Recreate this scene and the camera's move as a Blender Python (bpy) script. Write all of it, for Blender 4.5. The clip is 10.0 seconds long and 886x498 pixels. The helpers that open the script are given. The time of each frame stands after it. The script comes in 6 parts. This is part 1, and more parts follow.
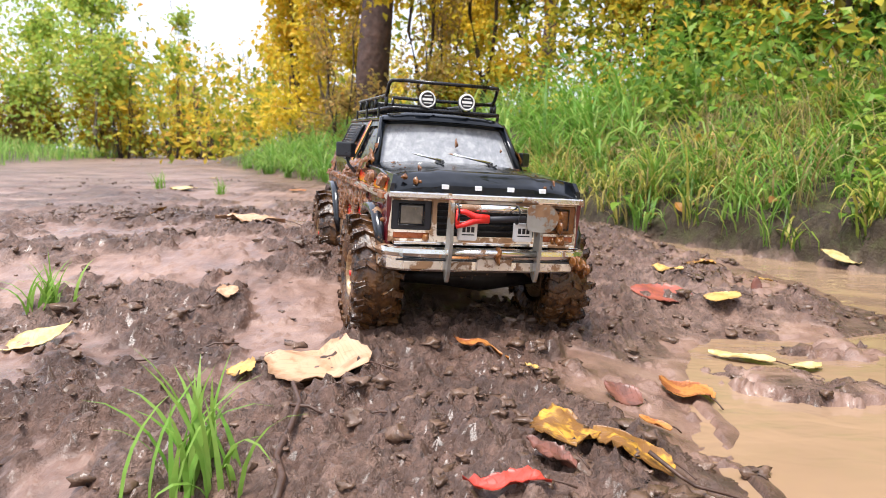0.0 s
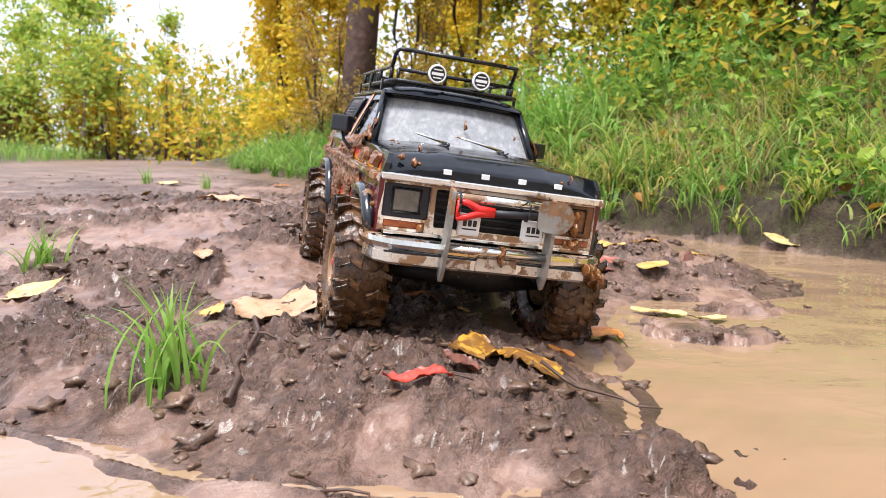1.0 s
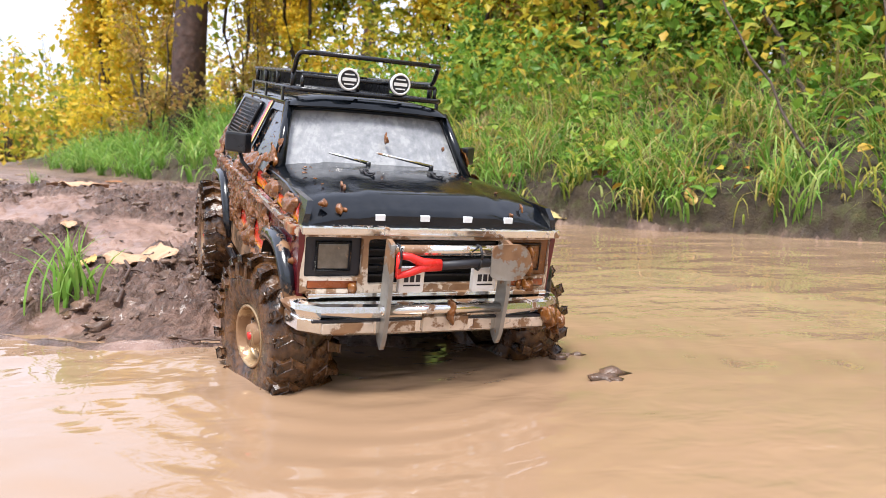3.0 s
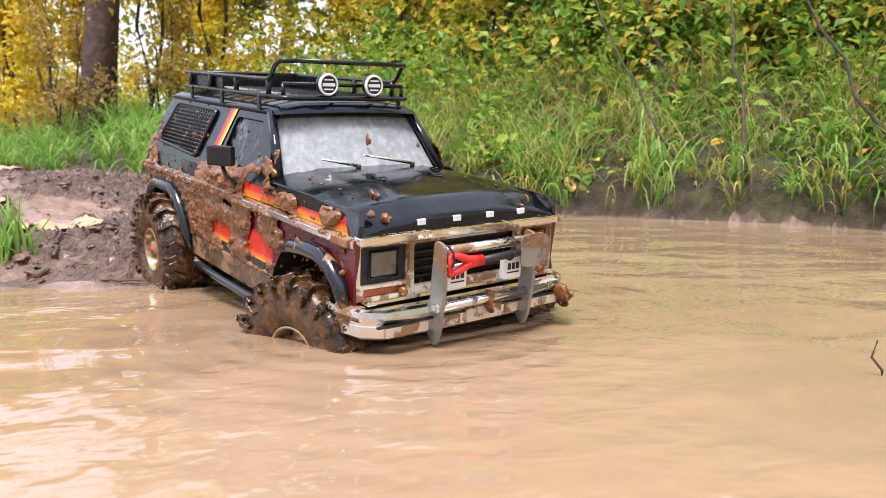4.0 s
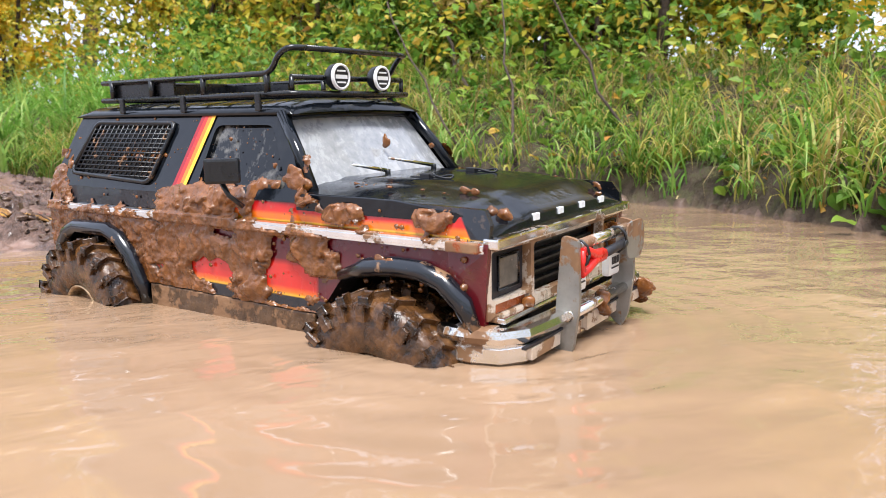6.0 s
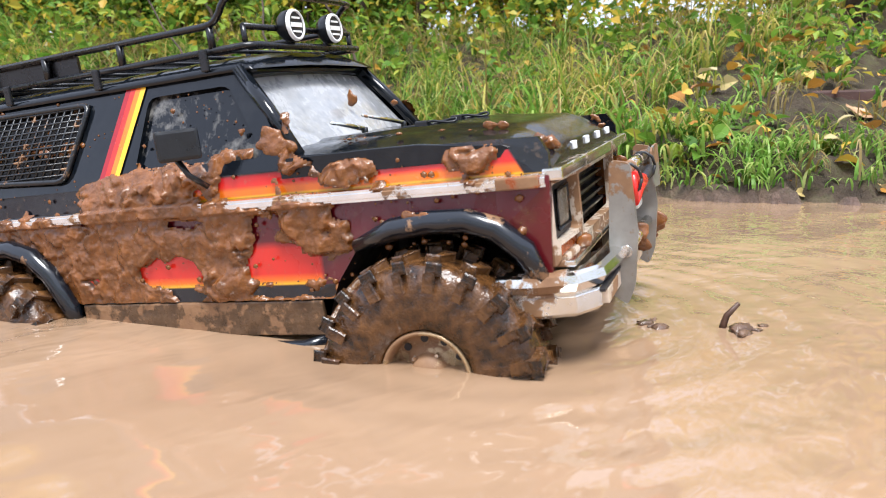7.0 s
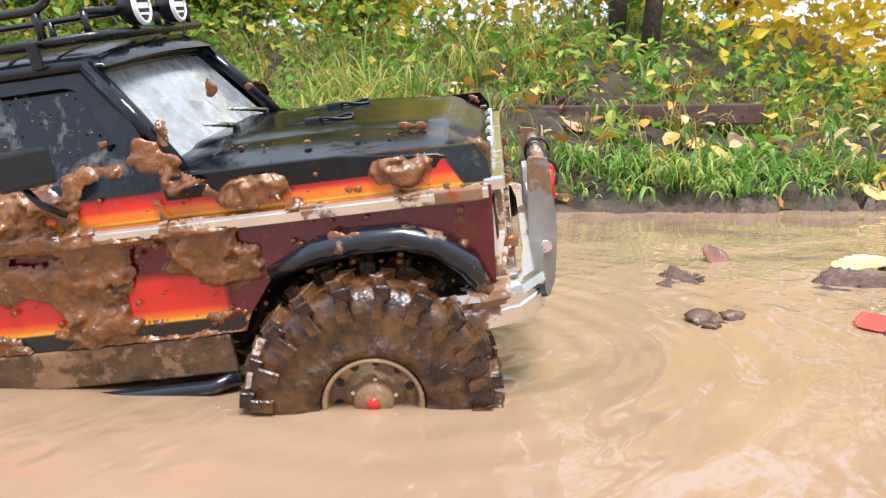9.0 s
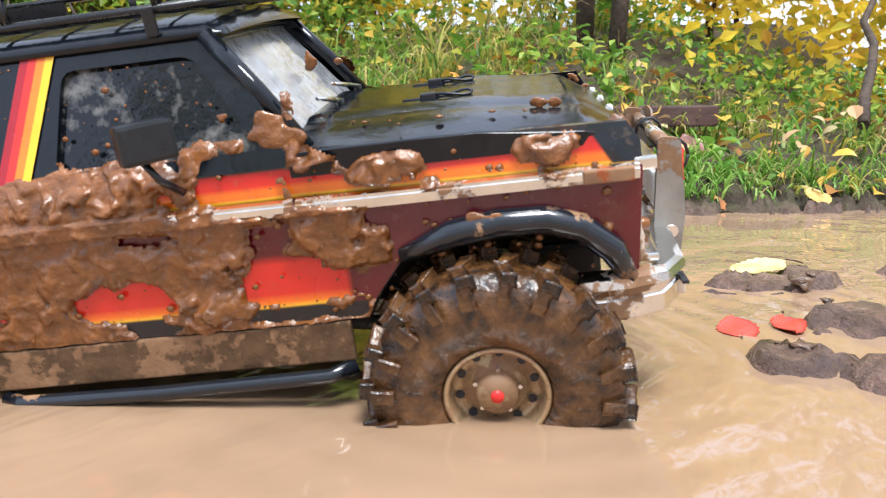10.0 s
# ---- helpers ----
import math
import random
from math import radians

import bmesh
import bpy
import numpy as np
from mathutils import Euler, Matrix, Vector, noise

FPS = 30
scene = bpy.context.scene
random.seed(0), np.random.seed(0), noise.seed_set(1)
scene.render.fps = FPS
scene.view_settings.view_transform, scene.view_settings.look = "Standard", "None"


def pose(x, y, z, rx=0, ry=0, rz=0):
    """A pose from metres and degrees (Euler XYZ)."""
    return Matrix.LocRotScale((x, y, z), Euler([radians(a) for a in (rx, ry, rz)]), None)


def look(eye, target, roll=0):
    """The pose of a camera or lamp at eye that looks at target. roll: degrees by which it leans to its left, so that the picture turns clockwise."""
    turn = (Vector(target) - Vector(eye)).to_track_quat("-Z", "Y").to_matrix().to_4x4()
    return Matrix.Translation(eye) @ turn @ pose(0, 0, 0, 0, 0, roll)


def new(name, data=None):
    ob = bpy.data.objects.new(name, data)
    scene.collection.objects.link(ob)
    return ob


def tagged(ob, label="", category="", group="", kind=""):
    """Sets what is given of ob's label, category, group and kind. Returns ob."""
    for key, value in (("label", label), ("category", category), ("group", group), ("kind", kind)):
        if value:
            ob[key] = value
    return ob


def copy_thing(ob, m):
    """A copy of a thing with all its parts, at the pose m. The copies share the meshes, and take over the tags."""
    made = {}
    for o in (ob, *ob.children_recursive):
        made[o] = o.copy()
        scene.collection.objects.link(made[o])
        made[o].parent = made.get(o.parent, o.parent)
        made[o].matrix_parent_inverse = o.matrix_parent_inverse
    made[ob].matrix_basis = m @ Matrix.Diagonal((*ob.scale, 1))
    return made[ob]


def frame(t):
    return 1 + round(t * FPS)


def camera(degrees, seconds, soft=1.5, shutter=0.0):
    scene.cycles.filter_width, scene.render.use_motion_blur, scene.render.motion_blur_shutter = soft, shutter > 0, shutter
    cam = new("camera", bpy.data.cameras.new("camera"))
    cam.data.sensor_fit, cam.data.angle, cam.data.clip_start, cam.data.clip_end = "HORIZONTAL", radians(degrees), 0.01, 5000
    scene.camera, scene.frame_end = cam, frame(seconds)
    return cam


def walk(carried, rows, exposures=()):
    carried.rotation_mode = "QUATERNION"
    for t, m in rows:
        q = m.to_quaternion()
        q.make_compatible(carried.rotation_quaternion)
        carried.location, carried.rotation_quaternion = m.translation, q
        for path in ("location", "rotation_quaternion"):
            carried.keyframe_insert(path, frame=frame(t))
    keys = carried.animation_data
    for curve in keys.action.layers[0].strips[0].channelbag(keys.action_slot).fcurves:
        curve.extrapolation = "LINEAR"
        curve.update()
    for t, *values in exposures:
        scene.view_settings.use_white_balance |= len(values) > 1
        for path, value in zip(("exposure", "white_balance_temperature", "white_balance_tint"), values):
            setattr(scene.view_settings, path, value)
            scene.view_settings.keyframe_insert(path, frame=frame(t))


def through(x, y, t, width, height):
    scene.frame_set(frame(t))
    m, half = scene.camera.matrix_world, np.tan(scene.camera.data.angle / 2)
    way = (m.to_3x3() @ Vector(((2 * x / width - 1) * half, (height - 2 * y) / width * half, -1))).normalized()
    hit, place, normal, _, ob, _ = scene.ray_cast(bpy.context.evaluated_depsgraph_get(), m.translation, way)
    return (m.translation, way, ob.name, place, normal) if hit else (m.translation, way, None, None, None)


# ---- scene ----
LENS = 61.69
PATH = [
    (0, (0.1248, 0.0743, 0.2102), (0.1242, 2.0584, -0.0416), 0.42),
    (0.5, (0.1534, 0.0390, 0.1854), (0.1626, 2.0233, -0.0640), 0.55),
    (1, (0.1695, -0.0294, 0.1812), (0.1960, 1.9556, -0.0614), 0.59),
    (1.5, (0.1777, -0.1095, 0.1712), (0.2497, 1.8748, -0.0683), 0.52),
    (2, (0.1895, -0.1755, 0.1611), (0.3810, 1.8009, -0.0779), 0.50),
    (2.5, (0.1895, -0.2232, 0.1615), (0.5155, 1.7355, -0.0778), 0.60),
    (2.7, (0.1858, -0.2537, 0.1621), (0.5656, 1.6954, -0.0769), 0.55),
    (3.8, (0.1799, -0.4694, 0.1465), (0.7845, 1.4219, -0.0936), 0.17),
    (4, (0.1816, -0.4974, 0.1351), (0.8301, 1.3799, -0.1004), 0.60),
    (4.5, (0.1963, -0.5646, 0.1336), (0.9148, 1.2873, -0.0987), 0.56),
    (5, (0.1969, -0.6146, 0.1320), (0.9948, 1.2043, -0.1027), 0.47),
    (5.5, (0.1974, -0.6546, 0.1227), (1.0864, 1.1222, -0.1071), 0.67),
    (5.7, (0.1902, -0.6710, 0.1188), (1.1251, 1.0820, -0.1112), 0.56),
    (6.8, (0.1695, -0.7852, 0.1161), (1.5856, 0.5883, -0.2128), -0.98),
    (7, (0.1701, -0.7872, 0.1197), (1.6458, 0.5211, -0.2132), -0.95),
    (7.5, (0.1979, -0.8283, 0.1282), (1.7895, 0.3369, -0.2019), -1.05),
    (8, (0.2384, -0.8939, 0.1328), (1.8947, 0.1772, -0.1979), -0.72),
    (8.5, (0.2771, -0.9587, 0.1286), (1.9466, 0.0927, -0.1988), -0.51),
    (9, (0.3059, -1.0235, 0.1288), (1.9677, 0.0409, -0.1964), -0.38),
    (9.5, (0.3163, -1.0548, 0.1378), (1.9850, -0.0028, -0.1921), -0.43),
    (10, (0.3558, -1.0961, 0.1297), (2.0206, -0.0357, -0.1932), -0.31),
]
TRUCK_PATH = [
    (0, 0.1002, 0.9997, 0.0362, -2.87, 1.63, -74.79),
    (0.5, 0.1237, 0.9177, 0.0383, -5.14, 1.91, -75.93),
    (1, 0.1501, 0.8101, 0.0318, -7.04, 3.66, -76.64),
    (1.5, 0.1764, 0.7019, 0.0210, -6.78, 2.87, -76.72),
    (2, 0.1977, 0.6090, 0.0155, -9.33, 3.44, -78.79),
    (2.5, 0.2229, 0.5123, 0.0031, -2.70, 5.99, -80.20),
    (2.7, 0.2324, 0.4829, 0.0012, -3.36, 7.11, -80.26),
    (3.8, 0.2923, 0.2769, -0.0140, 1.57, 6.54, -74.73),
    (4, 0.3068, 0.2512, -0.0275, 2.82, 6.66, -70.74),
    (4.5, 0.3391, 0.1677, -0.0356, 2.08, 5.07, -68.14),
    (5, 0.3597, 0.0736, -0.0378, 2.66, 3.46, -67.49),
    (5.5, 0.3873, -0.0177, -0.0545, 2.36, 2.83, -66.46),
    (5.7, 0.3954, -0.0547, -0.0579, 2.73, 2.18, -66.20),
    (6.8, 0.4832, -0.3351, -0.0624, 4.58, -3.33, -70.48),
    (7, 0.4907, -0.3620, -0.0587, 3.69, -5.42, -71.10),
    (7.5, 0.5251, -0.4420, -0.0580, 4.12, -7.45, -69.43),
    (8, 0.5607, -0.5030, -0.0539, 7.01, -9.27, -64.58),
    (8.5, 0.5830, -0.5825, -0.0531, 7.89, -6.65, -62.56),
    (9, 0.5977, -0.6256, -0.0443, 9.62, -6.86, -62.05),
    (9.5, 0.6281, -0.6928, -0.0374, 10.43, -5.28, -61.80),
    (10, 0.6658, -0.7574, -0.0293, 10.54, -6.22, -61.79),
]
SKY_GAIN, CLOUD, SUN, EXPOSURE = 0.08, 0.82, 2.8, 1.09
cam = camera(LENS, 10.0, soft=0.8)
cam.data.dof.use_dof, cam.data.dof.focus_distance, cam.data.dof.aperture_fstop = True, 0.58, 18.0
walk(cam, [(t, look(eye, target, roll)) for t, eye, target, roll in PATH], exposures=((0, EXPOSURE, 6350, 11), (5.7, EXPOSURE - 0.02, 6200, 10), (10, EXPOSURE + 0.05, 5950, 7)))

# ---- light: a bright overcast autumn sky ----
world = bpy.data.worlds.new("overcast_sky")
scene.world = world
world.use_nodes = True
wn = world.node_tree
sky = wn.nodes.new("ShaderNodeTexSky")
sky.sky_type = "NISHITA"
sky.sun_disc = False
sky.sun_elevation, sky.sun_rotation = radians(68), radians(222)
sky.air_density, sky.dust_density = 1.0, 4.0
gain = wn.nodes.new("ShaderNodeMix")
gain.data_type, gain.blend_type = "RGBA", "MULTIPLY"
gain.inputs["Factor"].default_value = 1.0
gain.inputs["B"].default_value = (SKY_GAIN, SKY_GAIN, SKY_GAIN, 1)
cloud = wn.nodes.new("ShaderNodeMix")
cloud.data_type = "RGBA"
cloud.inputs["Factor"].default_value = 0.82
cloud.inputs["B"].default_value = (CLOUD * 0.95, CLOUD, CLOUD * 1.20, 1)
back = wn.nodes["Background"]
wn.links.new(sky.outputs["Color"], gain.inputs["A"])
wn.links.new(gain.outputs["Result"], cloud.inputs["A"])
wn.links.new(cloud.outputs["Result"], back.inputs["Color"])
back.inputs["Strength"].default_value = 1.0

sun = new("sun", bpy.data.lights.new("sun", "SUN"))
sun.data.energy, sun.data.angle, sun.data.color = SUN, radians(22), (1.0, 0.96, 0.90)
sun.matrix_world = look((0, 0, 0), (0.25, 0.28, -0.92))


# ---- materials ----
class Nodes:
    """A small builder for node materials."""

    def __init__(self, name):
        self.mat = bpy.data.materials.new(name)
        self.mat.use_nodes = True
        self.tree = self.mat.node_tree
        self.bsdf = self.tree.nodes["Principled BSDF"]
        self.out = self.tree.nodes["Material Output"]

    def put(self, socket, value):
        if hasattr(value, "is_linked"):
            self.tree.links.new(value, socket)
        elif value is not None:
            socket.default_value = value

    def set(self, **values):
        for key, value in values.items():
            name = key.replace("_", " ")
            if name == "Base Color" and isinstance(value, tuple):
                value = (*value[:3], 1)
            self.put(self.bsdf.inputs[name], value)
        return self

    def pos(self):
        return self.tree.nodes.new("ShaderNodeNewGeometry").outputs["Position"]

    def local(self):
        return self.tree.nodes.new("ShaderNodeTexCoord").outputs["Object"]

    def island(self):
        return self.tree.nodes.new("ShaderNodeNewGeometry").outputs["Random Per Island"]

    def each(self):
        return self.tree.nodes.new("ShaderNodeObjectInfo").outputs["Random"]

    def attr(self, name):
        n = self.tree.nodes.new("ShaderNodeAttribute")
        n.attribute_name = name
        return n.outputs["Fac"]

    def xyz(self, vector):
        n = self.tree.nodes.new("ShaderNodeSeparateXYZ")
        self.put(n.inputs[0], vector)
        return n.outputs

    def scaled(self, vector, s):
        n = self.tree.nodes.new("ShaderNodeMapping")
        self.put(n.inputs["Vector"], vector)
        n.inputs["Scale"].default_value = s
        return n.outputs[0]

    def noise(self, vector, scale, detail=4.0, rough=0.55, warp=0.0):
        n = self.tree.nodes.new("ShaderNodeTexNoise")
        self.put(n.inputs["Vector"], vector)
        n.inputs["Scale"].default_value = scale
        n.inputs["Detail"].default_value = detail
        n.inputs["Roughness"].default_value = rough
        n.inputs["Distortion"].default_value = warp
        return n.outputs["Fac"]

    def ramp(self, fac, *stops, hard=False):
        n = self.tree.nodes.new("ShaderNodeValToRGB")
        self.put(n.inputs["Fac"], fac)
        if hard:
            n.color_ramp.interpolation = "CONSTANT"
        e = n.color_ramp.elements
        while len(e) < len(stops):
            e.new(0.5)
        for k, (p, c) in zip(e, stops):
            k.position = p
            k.color = (c, c, c, 1) if isinstance(c, (int, float)) else (*c, 1)
        return n.outputs["Color"]

    def mix(self, fac, a, b, blend="MIX"):
        n = self.tree.nodes.new("ShaderNodeMix")
        n.data_type, n.blend_type = "RGBA", blend
        self.put(n.inputs["Factor"], fac)
        for s, v in (("A", a), ("B", b)):
            self.put(n.inputs[s], (*v, 1) if isinstance(v, tuple) else v)
        return n.outputs["Result"]

    def math(self, op, a, b=0.0, clamp=False):
        n = self.tree.nodes.new("ShaderNodeMath")
        n.operation, n.use_clamp = op, clamp
        self.put(n.inputs[0], a)
        self.put(n.inputs[1], b)
        return n.outputs[0]

    def span(self, value, a, b):
        """0 at a, 1 at b."""
        n = self.tree.nodes.new("ShaderNodeMapRange")
        self.put(n.inputs["Value"], value)
        n.inputs["From Min"].default_value, n.inputs["From Max"].default_value = a, b
        return n.outputs["Result"]

    def bump(self, height, distance, strength=1.0, normal=None):
        n = self.tree.nodes.new("ShaderNodeBump")
        self.put(n.inputs["Height"], height)
        n.inputs["Distance"].default_value = distance
        n.inputs["Strength"].default_value = strength
        if normal is not None:
            self.put(n.inputs["Normal"], normal)
        self.put(self.bsdf.inputs["Normal"], n.outputs[0])
        return n.outputs[0]


MUD_DARK, MUD_MID, MUD_PALE = (0.052, 0.027, 0.017), (0.205, 0.118, 0.084), (0.35, 0.225, 0.170)


def ground_material():
    m = Nodes("wet_mud_ground")
    p = m.pos()
    a, b, c = m.noise(p, 3.2, 5), m.noise(p, 34, 6, 0.65), m.noise(p, 190, 5, 0.65)
    mud = m.ramp(m.math("ADD", m.math("MULTIPLY", a, 0.55), m.math("MULTIPLY", b, 0.45)), (0.33, MUD_DARK), (0.5, MUD_MID), (0.66, MUD_PALE))
    churn = m.attr("churn")
    # dark noise patches on churned mud: wetter spots, and crevice shade painted in
    mud = m.mix(m.math("MULTIPLY", m.ramp(c, (0.42, 0.0), (0.62, 0.40)), churn), mud, MUD_DARK)
    mud = m.mix(m.math("MULTIPLY", m.ramp(m.noise(p, 60, 5, 0.65, 0.5), (0.45, 0.0), (0.56, 0.50)), churn), mud, (0.045, 0.024, 0.015))
    litter = m.ramp(m.noise(p, 18, 6, 0.7), (0.3, (0.022, 0.014, 0.008)), (0.5, (0.062, 0.042, 0.022)), (0.62, (0.075, 0.072, 0.025)), (0.75, (0.17, 0.12, 0.055)))
    m.set(Base_Color=m.mix(m.attr("litter"), mud, litter))
    wet = m.ramp(m.noise(p, 7, 5, 0.6), (0.40, 0.26), (0.62, 0.52))
    far = m.span(m.xyz(p)[1], 1.5, 2.8)
    wet = m.mix(m.math("MULTIPLY", far, 0.5), wet, (0.5, 0.5, 0.5))
    m.set(Roughness=m.mix(m.attr("litter"), wet, (0.85, 0.85, 0.85)), Specular_IOR_Level=0.5)
    h = m.math("ADD", m.math("MULTIPLY", b, 0.55), m.math("MULTIPLY", c, 0.42))
    m.set(Coat_Weight=m.mix(m.math("MAXIMUM", m.attr("litter"), far), m.ramp(m.noise(p, 11, 5, 0.6), (0.42, 0.28), (0.62, 0.03)), (0.0, 0.0, 0.0)), Coat_Roughness=0.16)
    h = m.math("MULTIPLY", h, m.math("ADD", m.math("MULTIPLY", churn, 0.85), 0.15))
    m.bump(h, 0.027, 0.85)
    return m.mat


def water_material():
    m = Nodes("muddy_water")
    p = m.pos()
    tone = m.noise(p, 1.6, 3)
    m.set(Base_Color=m.ramp(tone, (0.3, (0.26, 0.163, 0.097)), (0.7, (0.355, 0.235, 0.147))), Roughness=0.04, IOR=1.42, Specular_IOR_Level=0.9)
    s = m.scaled(p, (1.0, 1.6, 1.0))
    h = m.math("ADD", m.math("MULTIPLY", m.noise(s, 7, 1, 0.4, 0.3), 0.8), m.math("MULTIPLY", m.math("MULTIPLY", m.noise(s, 24, 2, 0.5, 0.3), 0.34), m.ramp(m.noise(p, 3.5, 2), (0.42, 0.12), (0.62, 1.0))))
    m.bump(h, 0.014, 0.6)
    return m.mat


def plain(name, color, rough, metal=0.0, spread=0.25, scale=60.0, bump=0.0, spec=0.5, dirt=0.0, coat=0.0):
    """A surface with a soft change of tone, fine relief and dried mud in patches."""
    m = Nodes(name)
    p = m.local()
    n = m.noise(p, scale, 5, 0.6)
    dark = tuple(c * (1 - spread) for c in color)
    pale = tuple(min(1, c * (1 + spread)) for c in color)
    col = m.ramp(n, (0.3, dark), (0.7, pale))
    r = m.ramp(m.noise(p, scale * 2.3, 4), (0.3, max(0.03, rough * 0.75)), (0.7, min(1, rough * 1.25)))
    met = metal
    if dirt:
        k = m.ramp(m.math("ADD", m.noise(p, 34, 6, 0.65), m.math("MULTIPLY", m.noise(p, 150, 3), 0.25)), (0.78 - dirt * 0.4, 0.0), (0.82 - dirt * 0.4, 1.0))
        col = m.mix(k, col, m.ramp(n, (0.3, (0.17, 0.085, 0.04)), (0.7, (0.30, 0.17, 0.085))))
        r = m.mix(k, r, (0.6, 0.6, 0.6))
        met = m.math("MULTIPLY", m.math("SUBTRACT", 1.0, k), metal)
    m.set(Base_Color=col, Roughness=r, Metallic=met, Specular_IOR_Level=spec, Coat_Weight=coat, Coat_Roughness=0.08)
    if bump:
        m.bump(n, bump, 0.6)
    return m.mat


def leaf_material(name, stops, rough=0.45, shine=0.3, through=0.45):
    """Leaves and blades: each takes its own tone from the range, and lets some light through."""
    m = Nodes(name)
    tone = m.math("ADD", m.math("MULTIPLY", m.island(), 0.8), m.math("MULTIPLY", m.each(), 0.2))
    col = m.ramp(tone, *stops)
    col = m.mix(m.ramp(m.noise(m.pos(), 55, 3), (0.45, 0.0), (0.8, 0.25)), col, (0.30, 0.20, 0.06))
    m.set(Base_Color=col, Roughness=rough, Specular_IOR_Level=shine)
    t = m.tree.nodes.new("ShaderNodeBsdfTranslucent")
    m.put(t.inputs["Color"], col)
    mix = m.tree.nodes.new("ShaderNodeMixShader")
    mix.inputs[0].default_value = through
    m.tree.links.new(m.bsdf.outputs[0], mix.inputs[1])
    m.tree.links.new(t.outputs[0], mix.inputs[2])
    m.tree.links.new(mix.outputs[0], m.out.inputs["Surface"])
    return m.mat


MAT = {
    "ground": ground_material(),
    "water": water_material(),
    "mud": plain("thick_wet_mud", (0.170, 0.060, 0.012), 0.24, 0, 0.45, 90, 0.005, 0.45, coat=0.35),
    "clod": plain("mud_clod", (0.125, 0.074, 0.048), 0.30, 0, 0.45, 70, 0.006, 0.5),
    "bark": plain("dark_bark", (0.055, 0.036, 0.024), 0.85, 0, 0.5, 40, 0.01),
    "birch": plain("grey_bark", (0.20, 0.16, 0.11), 0.8, 0, 0.4, 20, 0.008),
    "twig": plain("wet_twig", (0.07, 0.035, 0.022), 0.5, 0, 0.4, 120, 0.002),
    "beam": plain("rusty_brown_beam", (0.075, 0.035, 0.028), 0.6, 0, 0.4, 30, 0.004),
    "grass": leaf_material("green_grass", ((0.0, (0.025, 0.065, 0.010)), (0.32, (0.09, 0.20, 0.022)), (0.52, (0.26, 0.36, 0.05)), (0.74, (0.52, 0.46, 0.10)), (1.0, (0.56, 0.40, 0.17)))),
    "fresh": leaf_material("fresh_grass", ((0.0, (0.09, 0.22, 0.03)), (0.5, (0.20, 0.40, 0.06)), (0.85, (0.38, 0.50, 0.13)), (1.0, (0.55, 0.50, 0.22)))),
    "dry": leaf_material("dry_grass", ((0.0, (0.24, 0.17, 0.06)), (0.5, (0.34, 0.27, 0.10)), (1.0, (0.46, 0.36, 0.19)))),
    "weed": leaf_material("green_weed_leaves", ((0.0, (0.04, 0.11, 0.015)), (0.45, (0.14, 0.29, 0.035)), (0.75, (0.32, 0.44, 0.06)), (0.92, (0.58, 0.44, 0.06)), (1.0, (0.60, 0.30, 0.05)))),
    "bush": leaf_material("mixed_bush_leaves", ((0.0, (0.06, 0.11, 0.012)), (0.30, (0.20, 0.27, 0.025)), (0.55, (0.46, 0.42, 0.035)), (0.85, (0.68, 0.50, 0.05)), (1.0, (0.60, 0.26, 0.05)))),
    "gold": leaf_material("golden_leaves", ((0.0, (0.36, 0.38, 0.035)), (0.4, (0.72, 0.54, 0.04)), (0.8, (0.88, 0.62, 0.05)), (1.0, (0.68, 0.32, 0.05)))),
    "lime": leaf_material("pale_green_leaves", ((0.0, (0.24, 0.38, 0.06)), (0.5, (0.42, 0.54, 0.09)), (0.85, (0.62, 0.58, 0.10)), (1.0, (0.75, 0.56, 0.10)))),
    "rust": leaf_material("rusty_leaves", ((0.0, (0.24, 0.20, 0.05)), (0.5, (0.42, 0.30, 0.08)), (1.0, (0.52, 0.28, 0.09)))),
}


# ---- building helpers ----
def put_mesh(name, verts, faces, mat, smooth=False):
    me = bpy.data.meshes.new(name)
    me.from_pydata([tuple(v) for v in verts], [], [tuple(f) for f in faces])
    me.materials.append(mat)
    if smooth:
        me.polygons.foreach_set("use_smooth", [True] * len(me.polygons))
    me.update()
    return me


def part(name, bm, material, parent, label=""):
    """Links a bmesh as one mesh object under a thing or a part."""
    me = bpy.data.meshes.new(name)
    bm.normal_update()
    bm.to_mesh(me)
    bm.free()
    me.materials.append(material)
    ob = new(name, me)
    ob.parent = parent
    if label:
        ob["label"] = label
    return ob


def thing(name, label, category, group="", kind="", m=None):
    ob = new(name)
    ob.empty_display_size = 0.02
    if m is not None:
        ob.matrix_basis = m
    return tagged(ob, label, category, group, kind)


def hash2(ix, iy, seed):
    n = (ix.astype(np.int64) * 374761393 + iy.astype(np.int64) * 668265263 + seed * 974634777) & 0x7FFFFFFF
    n = ((n ^ (n >> 13)) * 1274126177) & 0x7FFFFFFF
    return ((n ^ (n >> 16)) & 0xFFFF) / 65535.0


def vnoise(x, y, seed=0):
    ix, iy = np.floor(x), np.floor(y)
    fx, fy = x - ix, y - iy
    fx, fy = fx * fx * fx * (fx * (fx * 6 - 15) + 10), fy * fy * fy * (fy * (fy * 6 - 15) + 10)
    h = lambda a, b: hash2(ix + a, iy + b, seed)
    return (h(0, 0) * (1 - fx) + h(1, 0) * fx) * (1 - fy) + (h(0, 1) * (1 - fx) + h(1, 1) * fx) * fy


